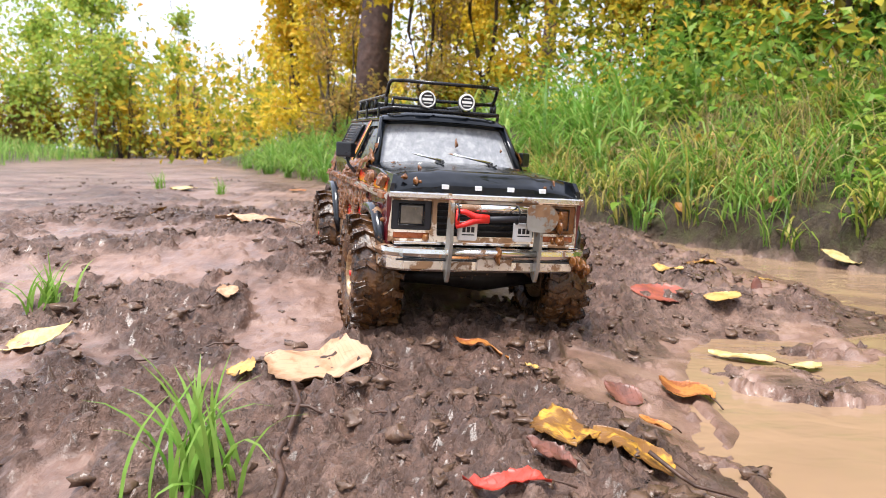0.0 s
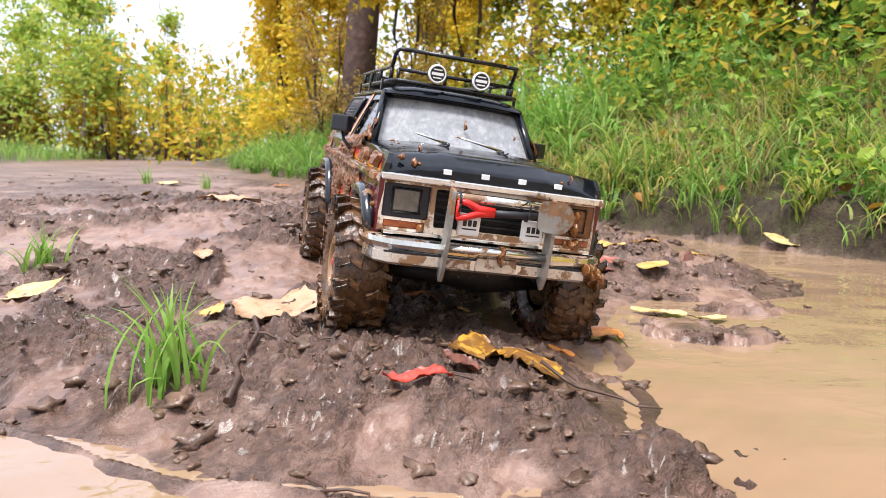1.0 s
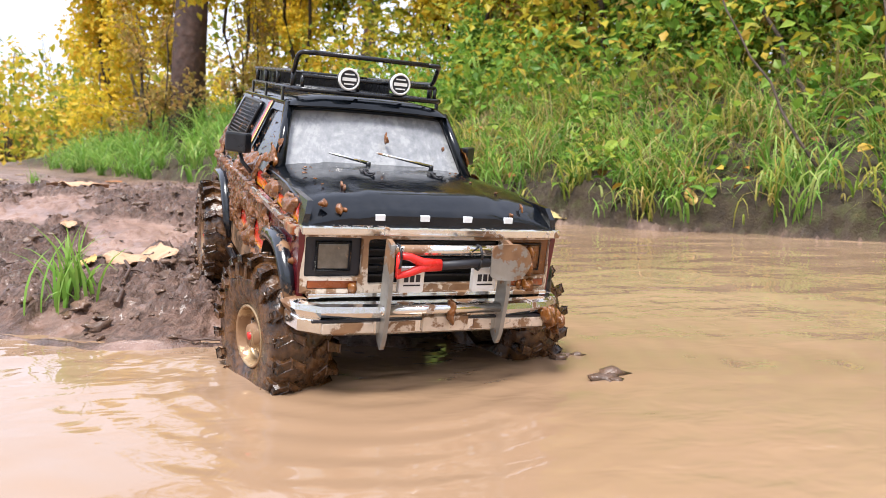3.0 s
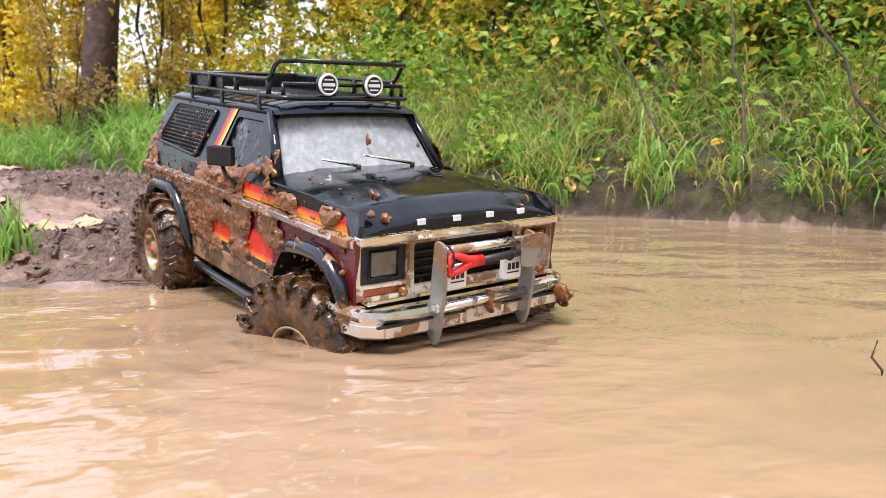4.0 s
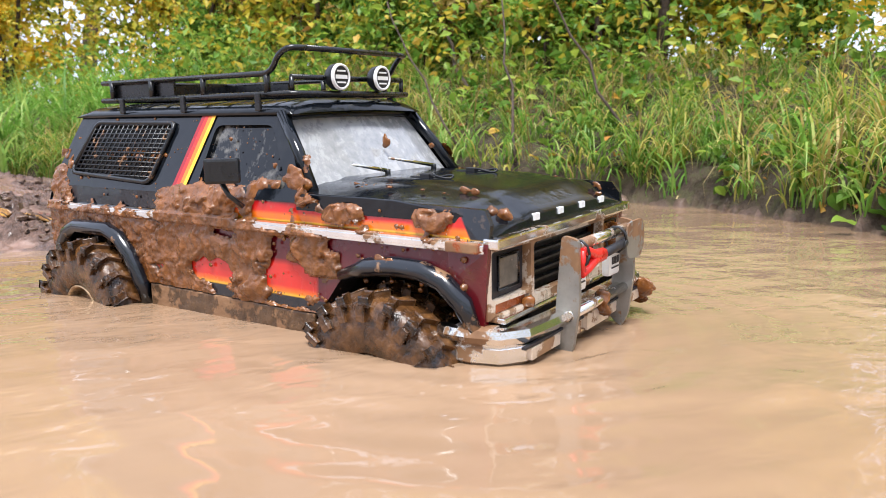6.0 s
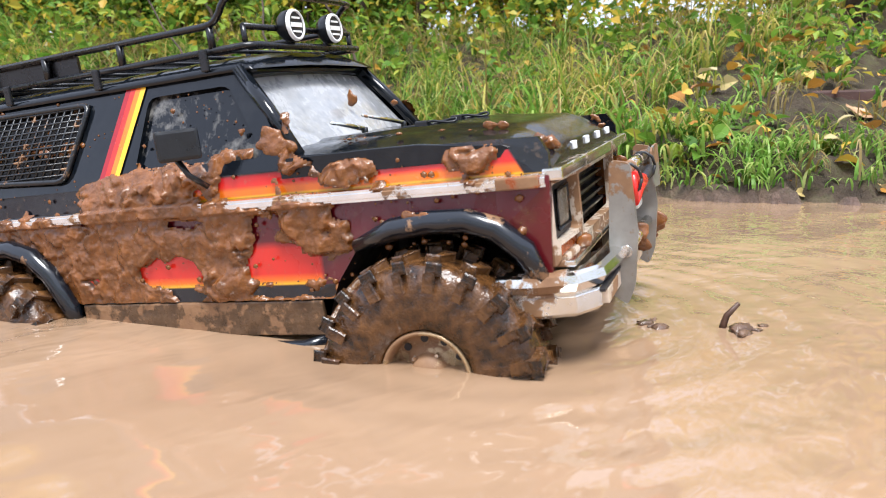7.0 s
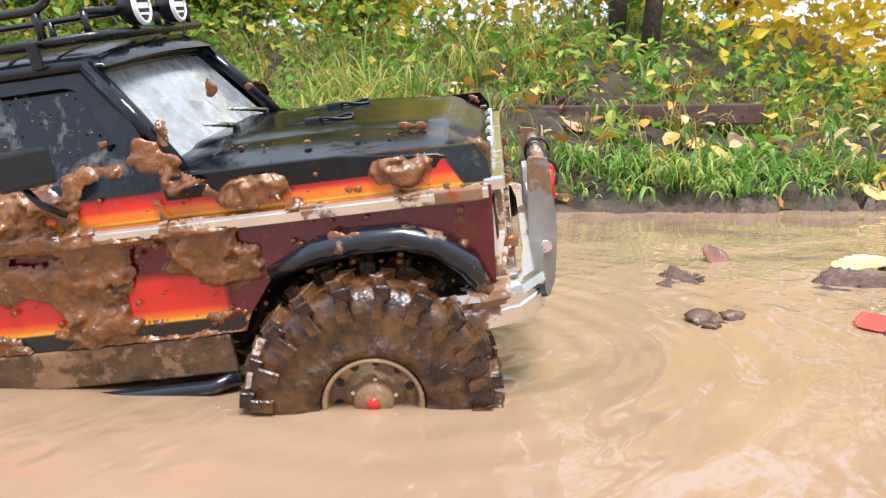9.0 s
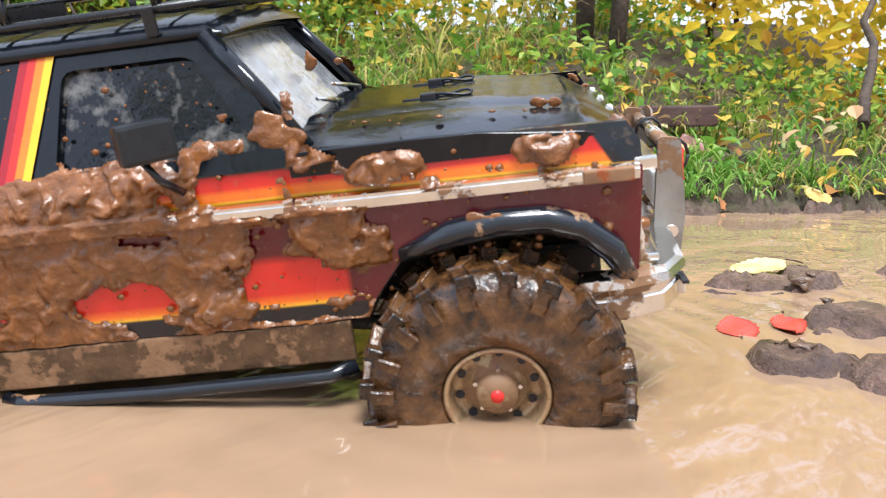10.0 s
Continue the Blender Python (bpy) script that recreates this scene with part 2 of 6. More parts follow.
def fbm(x, y, scale, octaves=4, seed=0, rough=0.5):
    total, amp, norm = 0, 1.0, 0
    for k in range(octaves):
        total = total + amp * vnoise(x * scale * 2**k + 17.3 * k, y * scale * 2**k - 9.1 * k, seed + k)
        norm += amp
        amp *= rough
    return total / norm


def line_distance(x, y, pts, closed=False):
    """Distance to a polyline, and on which side (positive: to its left)."""
    best, side = np.full(np.shape(x), 1e9), np.zeros(np.shape(x))
    pairs = list(zip(pts, pts[1:] + ([pts[0]] if closed else [])))
    for (ax, ay), (bx, by) in pairs if closed else pairs:
        dx, dy = bx - ax, by - ay
        u = np.clip(((x - ax) * dx + (y - ay) * dy) / (dx * dx + dy * dy), 0, 1)
        d = np.hypot(x - ax - u * dx, y - ay - u * dy)
        s = np.sign(dx * (y - ay) - dy * (x - ax))
        side = np.where(d < best, s, side)
        best = np.minimum(best, d)
    return best, side


def inside(x, y, poly):
    odd = np.zeros(np.shape(x), bool)
    for (ax, ay), (bx, by) in zip(poly, poly[1:] + poly[:1]):
        cross = (ay > y) != (by > y)
        with np.errstate(divide="ignore", invalid="ignore"):
            odd ^= cross & (x < (bx - ax) * (y - ay) / (by - ay + 1e-12) + ax)
    return odd


def step(v, a, b):
    u = np.clip((v - a) / (b - a), 0, 1)
    return u * u * (3 - 2 * u)


# ---- the ground ----
# the foot of the grassy bank, walked from near to far with the bank on its right
BANK = [(6.0, -9.0), (3.4, -4.0), (2.4, -2.3), (1.9, -1.4), (1.7, -1.06), (1.52, -0.83), (1.42, -0.68), (1.33, -0.53), (1.26, -0.38), (1.3, -0.2), (1.45, 0.1), (1.58, 0.4), (1.58, 0.62), (1.48, 0.82), (1.36, 0.97), (1.22, 1.12), (1.08, 1.24), (0.94, 1.42),
        (0.84, 1.6), (0.72, 1.8), (0.58, 2.1), (0.40, 2.55), (0.1, 3.3), (-0.4, 4.5), (-1.2, 6.3), (-2.4, 9.6), (-4.7, 16.0), (-7.0, 24.5), (-13.0, 38.0)]
# the muddy track: its shore round the truck's way into the pool
SHORE = [(0.44, 2.55), (0.56, 2.2), (0.65, 1.95), (0.65, 1.64), (0.69, 1.4), (0.71, 1.18), (0.66, 0.98), (0.53, 0.92), (0.43, 0.93), (0.36, 0.8), (0.33, 0.68), (0.325, 0.55),
         (0.31, 0.43), (0.27, 0.35), (0.2, 0.33), (0.12, 0.345), (0.04, 0.375), (-0.03, 0.42), (-0.1, 0.45), (-0.22, 0.53), (-0.5, 0.6), (-1.2, 0.7), (-3.0, 0.6), (-8.0, -1.0), (-30.0, -6.0), (-60.0, 60.0), (-14.0, 60.0), (-7.5, 26.0), (-2.6, 10.0), (-0.4, 4.6)]
VERGE = [(-4.0, 6.5), (-5.2, 9.5), (-6.5, 13.0), (-8.5, 19.0), (-11.0, 30.0)]


def lump(x, y, cx, cy, rx, ry, turn=0.0):
    c, s = math.cos(turn), math.sin(turn)
    u, v = ((x - cx) * c + (y - cy) * s) / rx, (-(x - cx) * s + (y - cy) * c) / ry
    return np.exp(-((u * u + v * v) ** 1.6))


def ground_parts(x, y):
    x, y = np.asarray(x, float), np.asarray(y, float)
    wob = 0.05 * (fbm(x, y, 6.0, 3, 5) - 0.5)
    dl, _ = line_distance(x, y, SHORE, True)
    dl = np.where(inside(x, y, SHORE), dl, -dl) + wob
    db, sb = line_distance(x, y, BANK)
    db = np.where(sb < 0, db, -db) + wob
    return dl, db


def churned(x, y):
    """Where the mud is churned up, and where it lies smooth and wet."""
    return step(fbm(x, y, 6.0, 4, 41, 0.6) + 0.12 * lump(x, y, 0.33, 0.62, 0.32, 0.40) - 0.04 * lump(x, y, -0.22, 0.85, 0.26, 0.34), 0.47, 0.57)


def behind(x, y):
    """How far beyond the pool's far edges, to the west and south."""
    return np.maximum(-3.0 - x, -6.0 - y) + fbm(x, y, 0.8, 3, 91) - 0.5


def height(x, y):
    x, y = np.asarray(x, float), np.asarray(y, float)
    dl, db = ground_parts(x, y)
    near = np.exp(-np.maximum(0, np.hypot(x - 0.3, y - 0.3) - 2.5) / 3.0)
    rough = (fbm(x, y, 14, 4, 11, 0.55) - 0.5) * 2
    fine = (fbm(x, y, 75, 3, 23, 0.6) - 0.5) * 2
    ridge = 1 - np.abs(fbm(x, y, 22, 4, 31, 0.6) - 0.5) * 4
    rut = churned(x, y)
    plates = step(fbm(x, y, 30, 4, 61, 0.62), 0.50, 0.58) * (0.4 + fbm(x, y, 90, 2, 63) * 1.1)
    bits = step(fbm(x, y, 110, 3, 83, 0.6), 0.50, 0.60)
    crumbs = step(fbm(x, y, 62, 3, 71, 0.6), 0.53, 0.62)
    land = 0.004 + 0.020 * step(dl, 0, 0.10) + 0.022 * step(dl, 0.10, 0.8) + 0.03 * step(dl, 1.5, 8)
    land = land + 0.050 * lump(x, y, -0.25, 1.25, 0.65, 0.45) * step(dl, 0.05, 0.5)
    land = land + near * rut * step(dl, 0.0, 0.08) * (0.004 * rough + 0.003 * np.maximum(ridge, -0.3) + 0.0055 * plates + 0.0050 * crumbs + 0.0060 * bits + 0.0040 * fine) + near * (1 - rut) * (0.0025 * rough + 0.0035 * plates * crumbs + 0.0022 * bits * crumbs + 0.0010 * fine)
    land = land + 0.02 * near * (fbm(x, y, 2.2, 2, 51) - 0.5)
    bed = -0.012 - 0.055 * step(-dl, 0.0, 0.30) + 0.006 * rough
    z = np.where(dl > 0, land, np.maximum(bed, -0.075) + 0.016 * step(dl, -0.05, 0.0))
    # islets of churned mud
    for cx, cy, rx, ry, hh, turn in ((0.455, 0.735, 0.085, 0.055, 0.085, -0.5), (0.56, 0.86, 0.09, 0.04, 0.075, 0.2), (0.30, 0.36, 0.07, 0.05, 0.07, 0.3), (0.36, 0.42, 0.05, 0.03, 0.075, 0.2),
                                    (1.01, -1.005, 0.075, 0.032, 0.085, -0.6), (0.91, -1.075, 0.06, 0.03, 0.088, -0.3), (0.79, -1.05, 0.032, 0.025, 0.086, 0.4), (0.79, -1.10, 0.035, 0.03, 0.086, 0), (0.77, -0.757, 0.030, 0.022, 0.086, 0.5),
                                    (0.92, -0.86, 0.045, 0.02, 0.079, 0.4), (1.15, -1.13, 0.12, 0.05, 0.085, -0.3), (0.95, -1.22, 0.11, 0.05, 0.088, 0)):
        islet = 0.030 * lump(x, y, cx, cy, rx, ry, turn) * (hh / 0.085) ** 4 * (0.55 + 0.5 * rough + 0.7 * plates + 0.3 * crumbs) - 0.012
        islet = np.minimum(islet, 0.007 + 0.004 * rough + 0.003 * plates)
        z = np.where(dl < 0.05, np.maximum(z, islet), z)
    # a mound that the truck straddles on its way into the pool
    z = z + 0.020 * lump(x, y, 0.282, 0.365, 0.040, 0.060) * (0.9 + 0.3 * rough + 0.25 * plates)
    # the bank: an undercut lip of soil, then grassy ground that climbs to the wood
    south = step(-y, 0.1, 0.9)
    lip = (0.085 - 0.055 * south) * step(db, -0.01, 0.07 + 0.1 * south) + 0.05 * step(db, 0.06, 0.4)
    slope = lip + (0.34 - 0.26 * south) * step(db, 0.10, 1.5) + (0.5 - 0.3 * south) * step(db, 1.2, 6) + 0.02 * rough + 0.02 * (plates - 0.4) * step(0.25 - db, 0, 0.2)
    z = np.where(db > -0.03, np.maximum(z * step(-db, -0.0, 0.03) - 0.0, slope + 0.010 * fine), z)
    z = z + np.where((dl < 0) & (db < 0), 0.35 * step(behind(x, y), 0, 2.0), 0)
    dv, sv = line_distance(x, y, VERGE)
    z = z + 0.18 * step(np.where(sv > 0, dv, -1), 0, 2.5) * (y > 4)
    return z


def axis_steps(spans, reach, growth):
    """Grid lines: finer where the camera passes near, then ever wider out to the horizon."""
    inner = [v for lo, hi, gap in spans for v in np.arange(lo, hi, gap)]
    a, d = [inner[0]], spans[0][2]
    while a[-1] > -reach:
        d *= growth
        a.append(a[-1] - d)
    b, d = [inner[-1]], spans[-1][2]
    while b[-1] < reach:
        d *= growth
        b.append(b[-1] + d)
    return np.array(a[:0:-1] + inner + b[1:])


def build_ground():
    xs = axis_steps(((-0.6, -0.3, 0.006), (-0.3, 0.5, 0.0032), (0.5, 0.72, 0.005), (0.72, 1.15, 0.007), (1.15, 1.75, 0.012)), 120, 1.06)
    ys = axis_steps(((-1.25, -0.68, 0.006), (-0.68, 0.28, 0.014), (0.28, 0.85, 0.0032), (0.85, 1.2, 0.0045), (1.2, 1.8, 0.008)), 120, 1.05)
    gx, gy = np.meshgrid(xs, ys)
    gz = height(gx, gy)
    n, m = len(xs), len(ys)
    idx = np.arange(n * m).reshape(m, n)
    quads = np.stack([idx[:-1, :-1], idx[:-1, 1:], idx[1:, 1:], idx[1:, :-1]], -1).reshape(-1, 4)
    me = bpy.data.meshes.new("ground")
    me.vertices.add(n * m)
    me.vertices.foreach_set("co", np.stack([gx, gy, gz], -1).ravel())
    me.loops.add(len(quads) * 4)
    me.loops.foreach_set("vertex_index", quads.ravel())
    me.polygons.add(len(quads))
    me.polygons.foreach_set("loop_start", np.arange(len(quads)) * 4)
    me.polygons.foreach_set("use_smooth", np.ones(len(quads), bool))
    me.update(calc_edges=True)
    dl, db = ground_parts(gx, gy)
    dv, sv = line_distance(gx, gy, VERGE)
    litter = np.maximum(step(db, -0.06, 0.03), step(np.where(sv > 0, dv, -1), 0, 0.8) * (gy > 4))
    litter = np.maximum(litter, step(behind(gx, gy), 0.5, 1.2) * (dl < 0))
    at = me.attributes.new("litter", "FLOAT", "POINT")
    at.data.foreach_set("value", litter.ravel().astype(np.float32))
    at = me.attributes.new("churn", "FLOAT", "POINT")
    at.data.foreach_set("value", np.maximum(np.maximum(churned(gx, gy), litter), (gy < 0.2) * 1.0).ravel().astype(np.float32))
    me.materials.append(MAT["ground"])
    return tagged(new("ground", me), "churned wet brown mud with ruts and a soil bank", "ground", kind="structure")


build_ground()


def build_water():
    xs, ys = np.linspace(-5.5, 6.5, 60), np.linspace(-9.0, 2.7, 60)
    gx, gy = np.meshgrid(xs, ys)
    idx = np.arange(3600).reshape(60, 60)
    faces = np.stack([idx[:-1, :-1], idx[:-1, 1:], idx[1:, 1:], idx[1:, :-1]], -1).reshape(-1, 4)
    verts = np.stack([gx, gy, 0 * gx], -1).reshape(-1, 3)
    me = put_mesh("water", verts, faces.tolist(), MAT["water"], True)
    return tagged(new("water", me), "opaque tan muddy puddle water with soft ripples", "water", kind="structure")


build_water()

# ---- the toy truck (x ahead, y to its left, z up, from the ground between its axles) ----
def box(bm, x0, x1, y0, y1, z0, z1, bev=0.0):
    m = Matrix.Translation(((x0 + x1) / 2, (y0 + y1) / 2, (z0 + z1) / 2)) @ Matrix.Diagonal((x1 - x0, y1 - y0, z1 - z0, 1))
    g = bmesh.ops.create_cube(bm, size=1, matrix=m)
    if bev:
        edges = list({e for v in g["verts"] for e in v.link_edges})
        bmesh.ops.bevel(bm, geom=edges, offset=bev, segments=2, affect="EDGES", profile=0.6)
    return bm


def tube(bm, pts, r, sides=8, ends=True):
    """A round bar through the points, with its corners as given."""
    pts = [Vector(p) for p in pts]
    rings = []
    for i, p in enumerate(pts):
        a = (p - pts[i - 1]).normalized() if i else (pts[1] - p).normalized()
        b = (pts[i + 1] - p).normalized() if i + 1 < len(pts) else a
        d = (a + b).normalized()
        side = d.cross(Vector((0, 0, 1)))
        side = side.normalized() if side.length > 0.1 else d.cross(Vector((0, 1, 0))).normalized()
        up = side.cross(d)
        rr = r[i] if isinstance(r, (list, tuple)) else r
        rings.append([bm.verts.new(p + (side * math.cos(k * math.tau / sides) + up * math.sin(k * math.tau / sides)) * rr) for k in range(sides)])
    for a, b in zip(rings, rings[1:]):
        for k in range(sides):
            bm.faces.new((a[k], a[(k + 1) % sides], b[(k + 1) % sides], b[k])).smooth = True
    if ends:
        bm.faces.new(rings[0][::-1])
        bm.faces.new(rings[-1])
    return bm


def arc(a, b, c, n=5):
    """Points of a smooth bend from a to c that leans to b."""
    a, b, c = Vector(a), Vector(b), Vector(c)
    return [(1 - u) ** 2 * a + 2 * u * (1 - u) * b + u * u * c for u in [k / n for k in range(n + 1)]]


def plate(outline, holes, place, thick):
    """A sheet with holes, from loops in two coordinates; place(u, v, depth) lays it into space."""
    bm = bmesh.new()
    loops = [[bm.verts.new((u, v, 0)) for u, v in loop] for loop in [outline] + holes]
    edges = [bm.edges.new((l[i], l[(i + 1) % len(l)])) for l in loops for i in range(len(l))]
    bmesh.ops.triangle_fill(bm, use_beauty=True, edges=edges)
    bm.verts.index_update()
    faces = [[v.index for v in f.verts] for f in bm.faces]
    flat = [(v.co.x, v.co.y) for v in bm.verts]
    rims = [[v.index for v in l] for l in loops]
    bm.free()
    out = bmesh.new()
    front = [out.verts.new(place(u, v, 0)) for u, v in flat]
    rear = [out.verts.new(place(u, v, thick)) for u, v in flat]
    for f in faces:
        out.faces.new([front[i] for i in f])
        out.faces.new([rear[i] for i in f][::-1])
    for r in rims:
        for i in range(len(r)):
            a, b = r[i], r[(i + 1) % len(r)]
            out.faces.new((front[a], front[b], rear[b], rear[a]))
    bmesh.ops.recalc_face_normals(out, faces=out.faces)
    return out


def lathe(bm, profile, sides, y_sign=1):
    """Turns (radius, y) pairs round the y axis."""
    rings = [[bm.verts.new((r * math.cos(k * math.tau / sides), y * y_sign, r * math.sin(k * math.tau / sides))) for k in range(sides)] for r, y in profile]
    for a, b in zip(rings, rings[1:]):
        for k in range(sides):
            bm.faces.new((a[k], a[(k + 1) % sides], b[(k + 1) % sides], b[k])).smooth = True
    return rings


def blob(bm, x, y, z, sx, sy, sz, seed, rough=0.45, detail=3):
    """A clump with an uneven, lumpy skin."""
    g = bmesh.ops.create_icosphere(bm, subdivisions=detail, radius=1)
    off = Vector((seed * 3.17, seed * 1.31, -seed * 2.1))
    for v in g["verts"]:
        n = noise.fractal(v.co * 1.3 + off, 0.8, 2.0, 3) * rough * 1.5 + noise.noise(v.co * 4.5 + off) * rough * 0.35
        v.co = v.co * (1 + n)
        v.co = Vector((x + v.co.x * sx, y + v.co.y * sy, z + v.co.z * sz))
    for v in g["verts"]:
        for f in v.link_faces:
            f.smooth = True
    return bm


def paint_material():
    """Black paint with sunset stripes, splashed with mud on the lower sides."""
    m = Nodes("striped_truck_paint")
    p = m.local()
    c = m.xyz(p)
    black, deep, red, orange, yellow = (0.005, 0.006, 0.009), (0.10, 0.004, 0.008), (0.62, 0.022, 0.012), (0.78, 0.16, 0.010), (0.82, 0.42, 0.02)
    s = lambda z: (z - 0.06) / 0.11
    upper = ((s(0.1405), deep), (s(0.142), yellow), (s(0.1430), orange), (s(0.1455), orange), (s(0.1480), red), (s(0.1535), (0.42, 0.008, 0.012)), (s(0.1545), black))
    stripes = m.ramp(m.span(c[2], 0.06, 0.17), (0.0, black), (s(0.0912), black), (s(0.0920), yellow), (s(0.0940), orange), (s(0.0980), red), (s(0.112), red), (s(0.1165), deep), *upper)
    front = m.ramp(m.span(c[2], 0.06, 0.17), (0.0, black), (s(0.0912), black), (s(0.0920), deep), *upper)
    col = m.mix(m.span(c[0], 0.094, 0.097), stripes, front)
    rear = m.ramp(m.span(c[2], 0.06, 0.17), (0.0, yellow), (s(0.085), orange), (s(0.095), red), (s(0.125), deep), (s(0.138), deep), (s(0.1405), black))
    col = m.mix(m.span(c[0], -0.048, -0.05), col, m.mix(m.span(c[0], -0.128, -0.13), m.mix(m.span(c[2], 0.1405, 0.1415), stripes, black), rear))
    col = m.mix(m.math("MULTIPLY", m.span(c[2], 0.1412, 0.1420), m.span(m.math("ADD", c[0], m.math("MULTIPLY", c[2], 0.6)), 0.2975, 0.2990)), col, black)
    # a thin worn edge in the paint
    col = m.mix(m.ramp(m.noise(p, 220, 4), (0.62, 0.0), (0.72, 0.25)), col, (0.20, 0.13, 0.08))
    # a thin drying film of silt
    film = m.ramp(m.math("ADD", m.math("MULTIPLY", m.noise(p, 26, 6, 0.65, 0.6), 0.7), m.math("MULTIPLY", m.noise(p, 170, 3), 0.3)), (0.54, 0.0), (0.68, 0.35))
    m.set(Base_Color=m.mix(film, col, (0.13, 0.062, 0.026)), Roughness=m.ramp(m.noise(p, 40, 4), (0.35, 0.12), (0.7, 0.34)), Specular_IOR_Level=0.5, Coat_Weight=0.3, Coat_Roughness=0.1)
    m.bump(m.noise(p, 160, 3), 0.0006, 0.3)
    return m.mat


def black_paint():
    """Wet black paint with drying films of silt, their grey also standing for sky sheen."""
    m = Nodes("wet_black_paint")
    p = m.local()
    film = m.ramp(m.math("ADD", m.math("MULTIPLY", m.noise(m.scaled(p, (0.6, 1, 1)), 22, 6, 0.65, 0.8), 0.7), m.math("MULTIPLY", m.noise(p, 160, 3), 0.3)), (0.50, 0.0), (0.72, 0.5))
    # the neutral grey puts some of the bonnet's sky sheen into the film colour
    col = m.mix(film, (0.004, 0.0055, 0.008), (0.024, 0.024, 0.025))
    m.set(Base_Color=col, Roughness=m.ramp(m.noise(p, 55, 5, 0.6), (0.40, 0.08), (0.72, 0.26)), Specular_IOR_Level=0.38)
    m.bump(m.noise(p, 120, 3), 0.0008, 0.3)
    return m.mat


def dirty_glass(name, clear, haze, amount, coat=1.0, top=0.62):
    """A pane under a grey film of dried silt, streaked, clear in places; the windscreen's grey also holds sky sheen."""
    m = Nodes(name)
    p = m.local()
    f = m.ramp(m.math("ADD", m.math("MULTIPLY", m.noise(m.scaled(p, (1, 1, 0.7)), 24, 6, 0.65, 0.5), 0.7), m.math("MULTIPLY", m.noise(p, 170, 4, 0.6), 0.3)), (0.5 - amount, 0.0), (top, 1.0))
    m.set(Base_Color=m.mix(f, clear, haze), Roughness=m.mix(f, (0.05, 0.05, 0.05), (0.40, 0.40, 0.40)), Specular_IOR_Level=0.4, Coat_Weight=coat, Coat_Roughness=0.06)
    m.bump(m.noise(p, 240, 3), 0.0005, 0.25)
    return m.mat


def tyre_material():
    """Black rubber under a wet coat of silt, rubbed bare in places."""
    m = Nodes("muddy_tyre")
    p = m.local()
    n = m.math("ADD", m.math("MULTIPLY", m.noise(p, 55, 5, 0.65), 0.7), m.math("MULTIPLY", m.noise(p, 210, 4), 0.3))
    m.set(Base_Color=m.ramp(n, (0.38, (0.010, 0.006, 0.004)), (0.50, (0.075, 0.032, 0.010)), (0.66, (0.160, 0.072, 0.024))), Roughness=m.ramp(m.noise(p, 90, 3), (0.35, 0.10), (0.7, 0.36)), Specular_IOR_Level=0.6)
    m.bump(n, 0.004, 0.8)
    return m.mat


MAT.update({
    "paint": paint_material(), "black": black_paint(),
    # windscreen grey: silt film, with the sky's reflection brightened into the colour
    "screen": dirty_glass("silt_and_sheen_windscreen", (0.10, 0.11, 0.125), (0.44, 0.44, 0.44), 0.24, 0.8),
    "pane": dirty_glass("silty_side_pane", (0.003, 0.004, 0.006), (0.26, 0.25, 0.23), 0.03, 0.0, 0.64),
    "plastic": plain("black_plastic", (0.007, 0.008, 0.010), 0.34, 0, 0.3, 90, 0.0006, dirt=0.18),
    "flare": plain("black_arch_trim", (0.006, 0.008, 0.012), 0.2, 0, 0.3, 70, 0.0004, dirt=0.08, coat=0.3),
    "rack": plain("black_rack_steel", (0.005, 0.005, 0.006), 0.28, 0, 0.3, 80),
    "chrome": plain("muddy_chrome", (0.78, 0.77, 0.74), 0.16, 1.0, 0.1, 60, dirt=0.25),
    "trim": plain("silty_cream_trim", (0.62, 0.52, 0.42), 0.34, 0.25, 0.2, 60, dirt=0.42),
    "steel": plain("grey_steel", (0.30, 0.29, 0.27), 0.42, 0.6, 0.2, 50, dirt=0.3),
    "white": plain("white_plastic", (0.82, 0.82, 0.80), 0.35, 0, 0.05, 60),
    "letter": plain("white_letter", (0.75, 0.76, 0.76), 0.4, 0, 0.1, 60),
    "ink": plain("black_print", (0.015, 0.015, 0.02), 0.5),
    "red": plain("red_plastic", (0.72, 0.025, 0.02), 0.32, 0, 0.15, 60),
    "amber": plain("amber_lens", (0.28, 0.07, 0.02), 0.25, 0, 0.3, 80, dirt=0.3),
    "lamp": plain("headlamp_glass", (0.13, 0.11, 0.085), 0.15, 0, 0.3, 120, 0.0008, dirt=0.2),
    "rubber": tyre_material(),
    "rim": plain("muddy_rim", (0.42, 0.29, 0.16), 0.3, 0.5, 0.3, 70, dirt=0.4),
    "dark": plain("underbody_black", (0.012, 0.010, 0.009), 0.6, 0, 0.4, 60, dirt=0.15),
    "treadplate": plain("muddy_sill_plate", (0.10, 0.058, 0.030), 0.30, 0.2, 0.4, 90, 0.002, dirt=0.35),
    "strap": plain("black_strap", (0.012, 0.012, 0.014), 0.45),
})

ARCH_F = [(0.2195, 0.070), (0.2190, 0.087), (0.2110, 0.1035), (0.1985, 0.1150), (0.1840, 0.1200), (0.1640, 0.1205), (0.1440, 0.1180), (0.1210, 0.1100), (0.1070, 0.0930), (0.0985, 0.0760)]
ARCH_R = [(-0.092, 0.062), (-0.094, 0.080), (-0.104, 0.101), (-0.117, 0.114), (-0.134, 0.120), (-0.178, 0.120), (-0.194, 0.114), (-0.207, 0.100), (-0.215, 0.080), (-0.216, 0.062)]


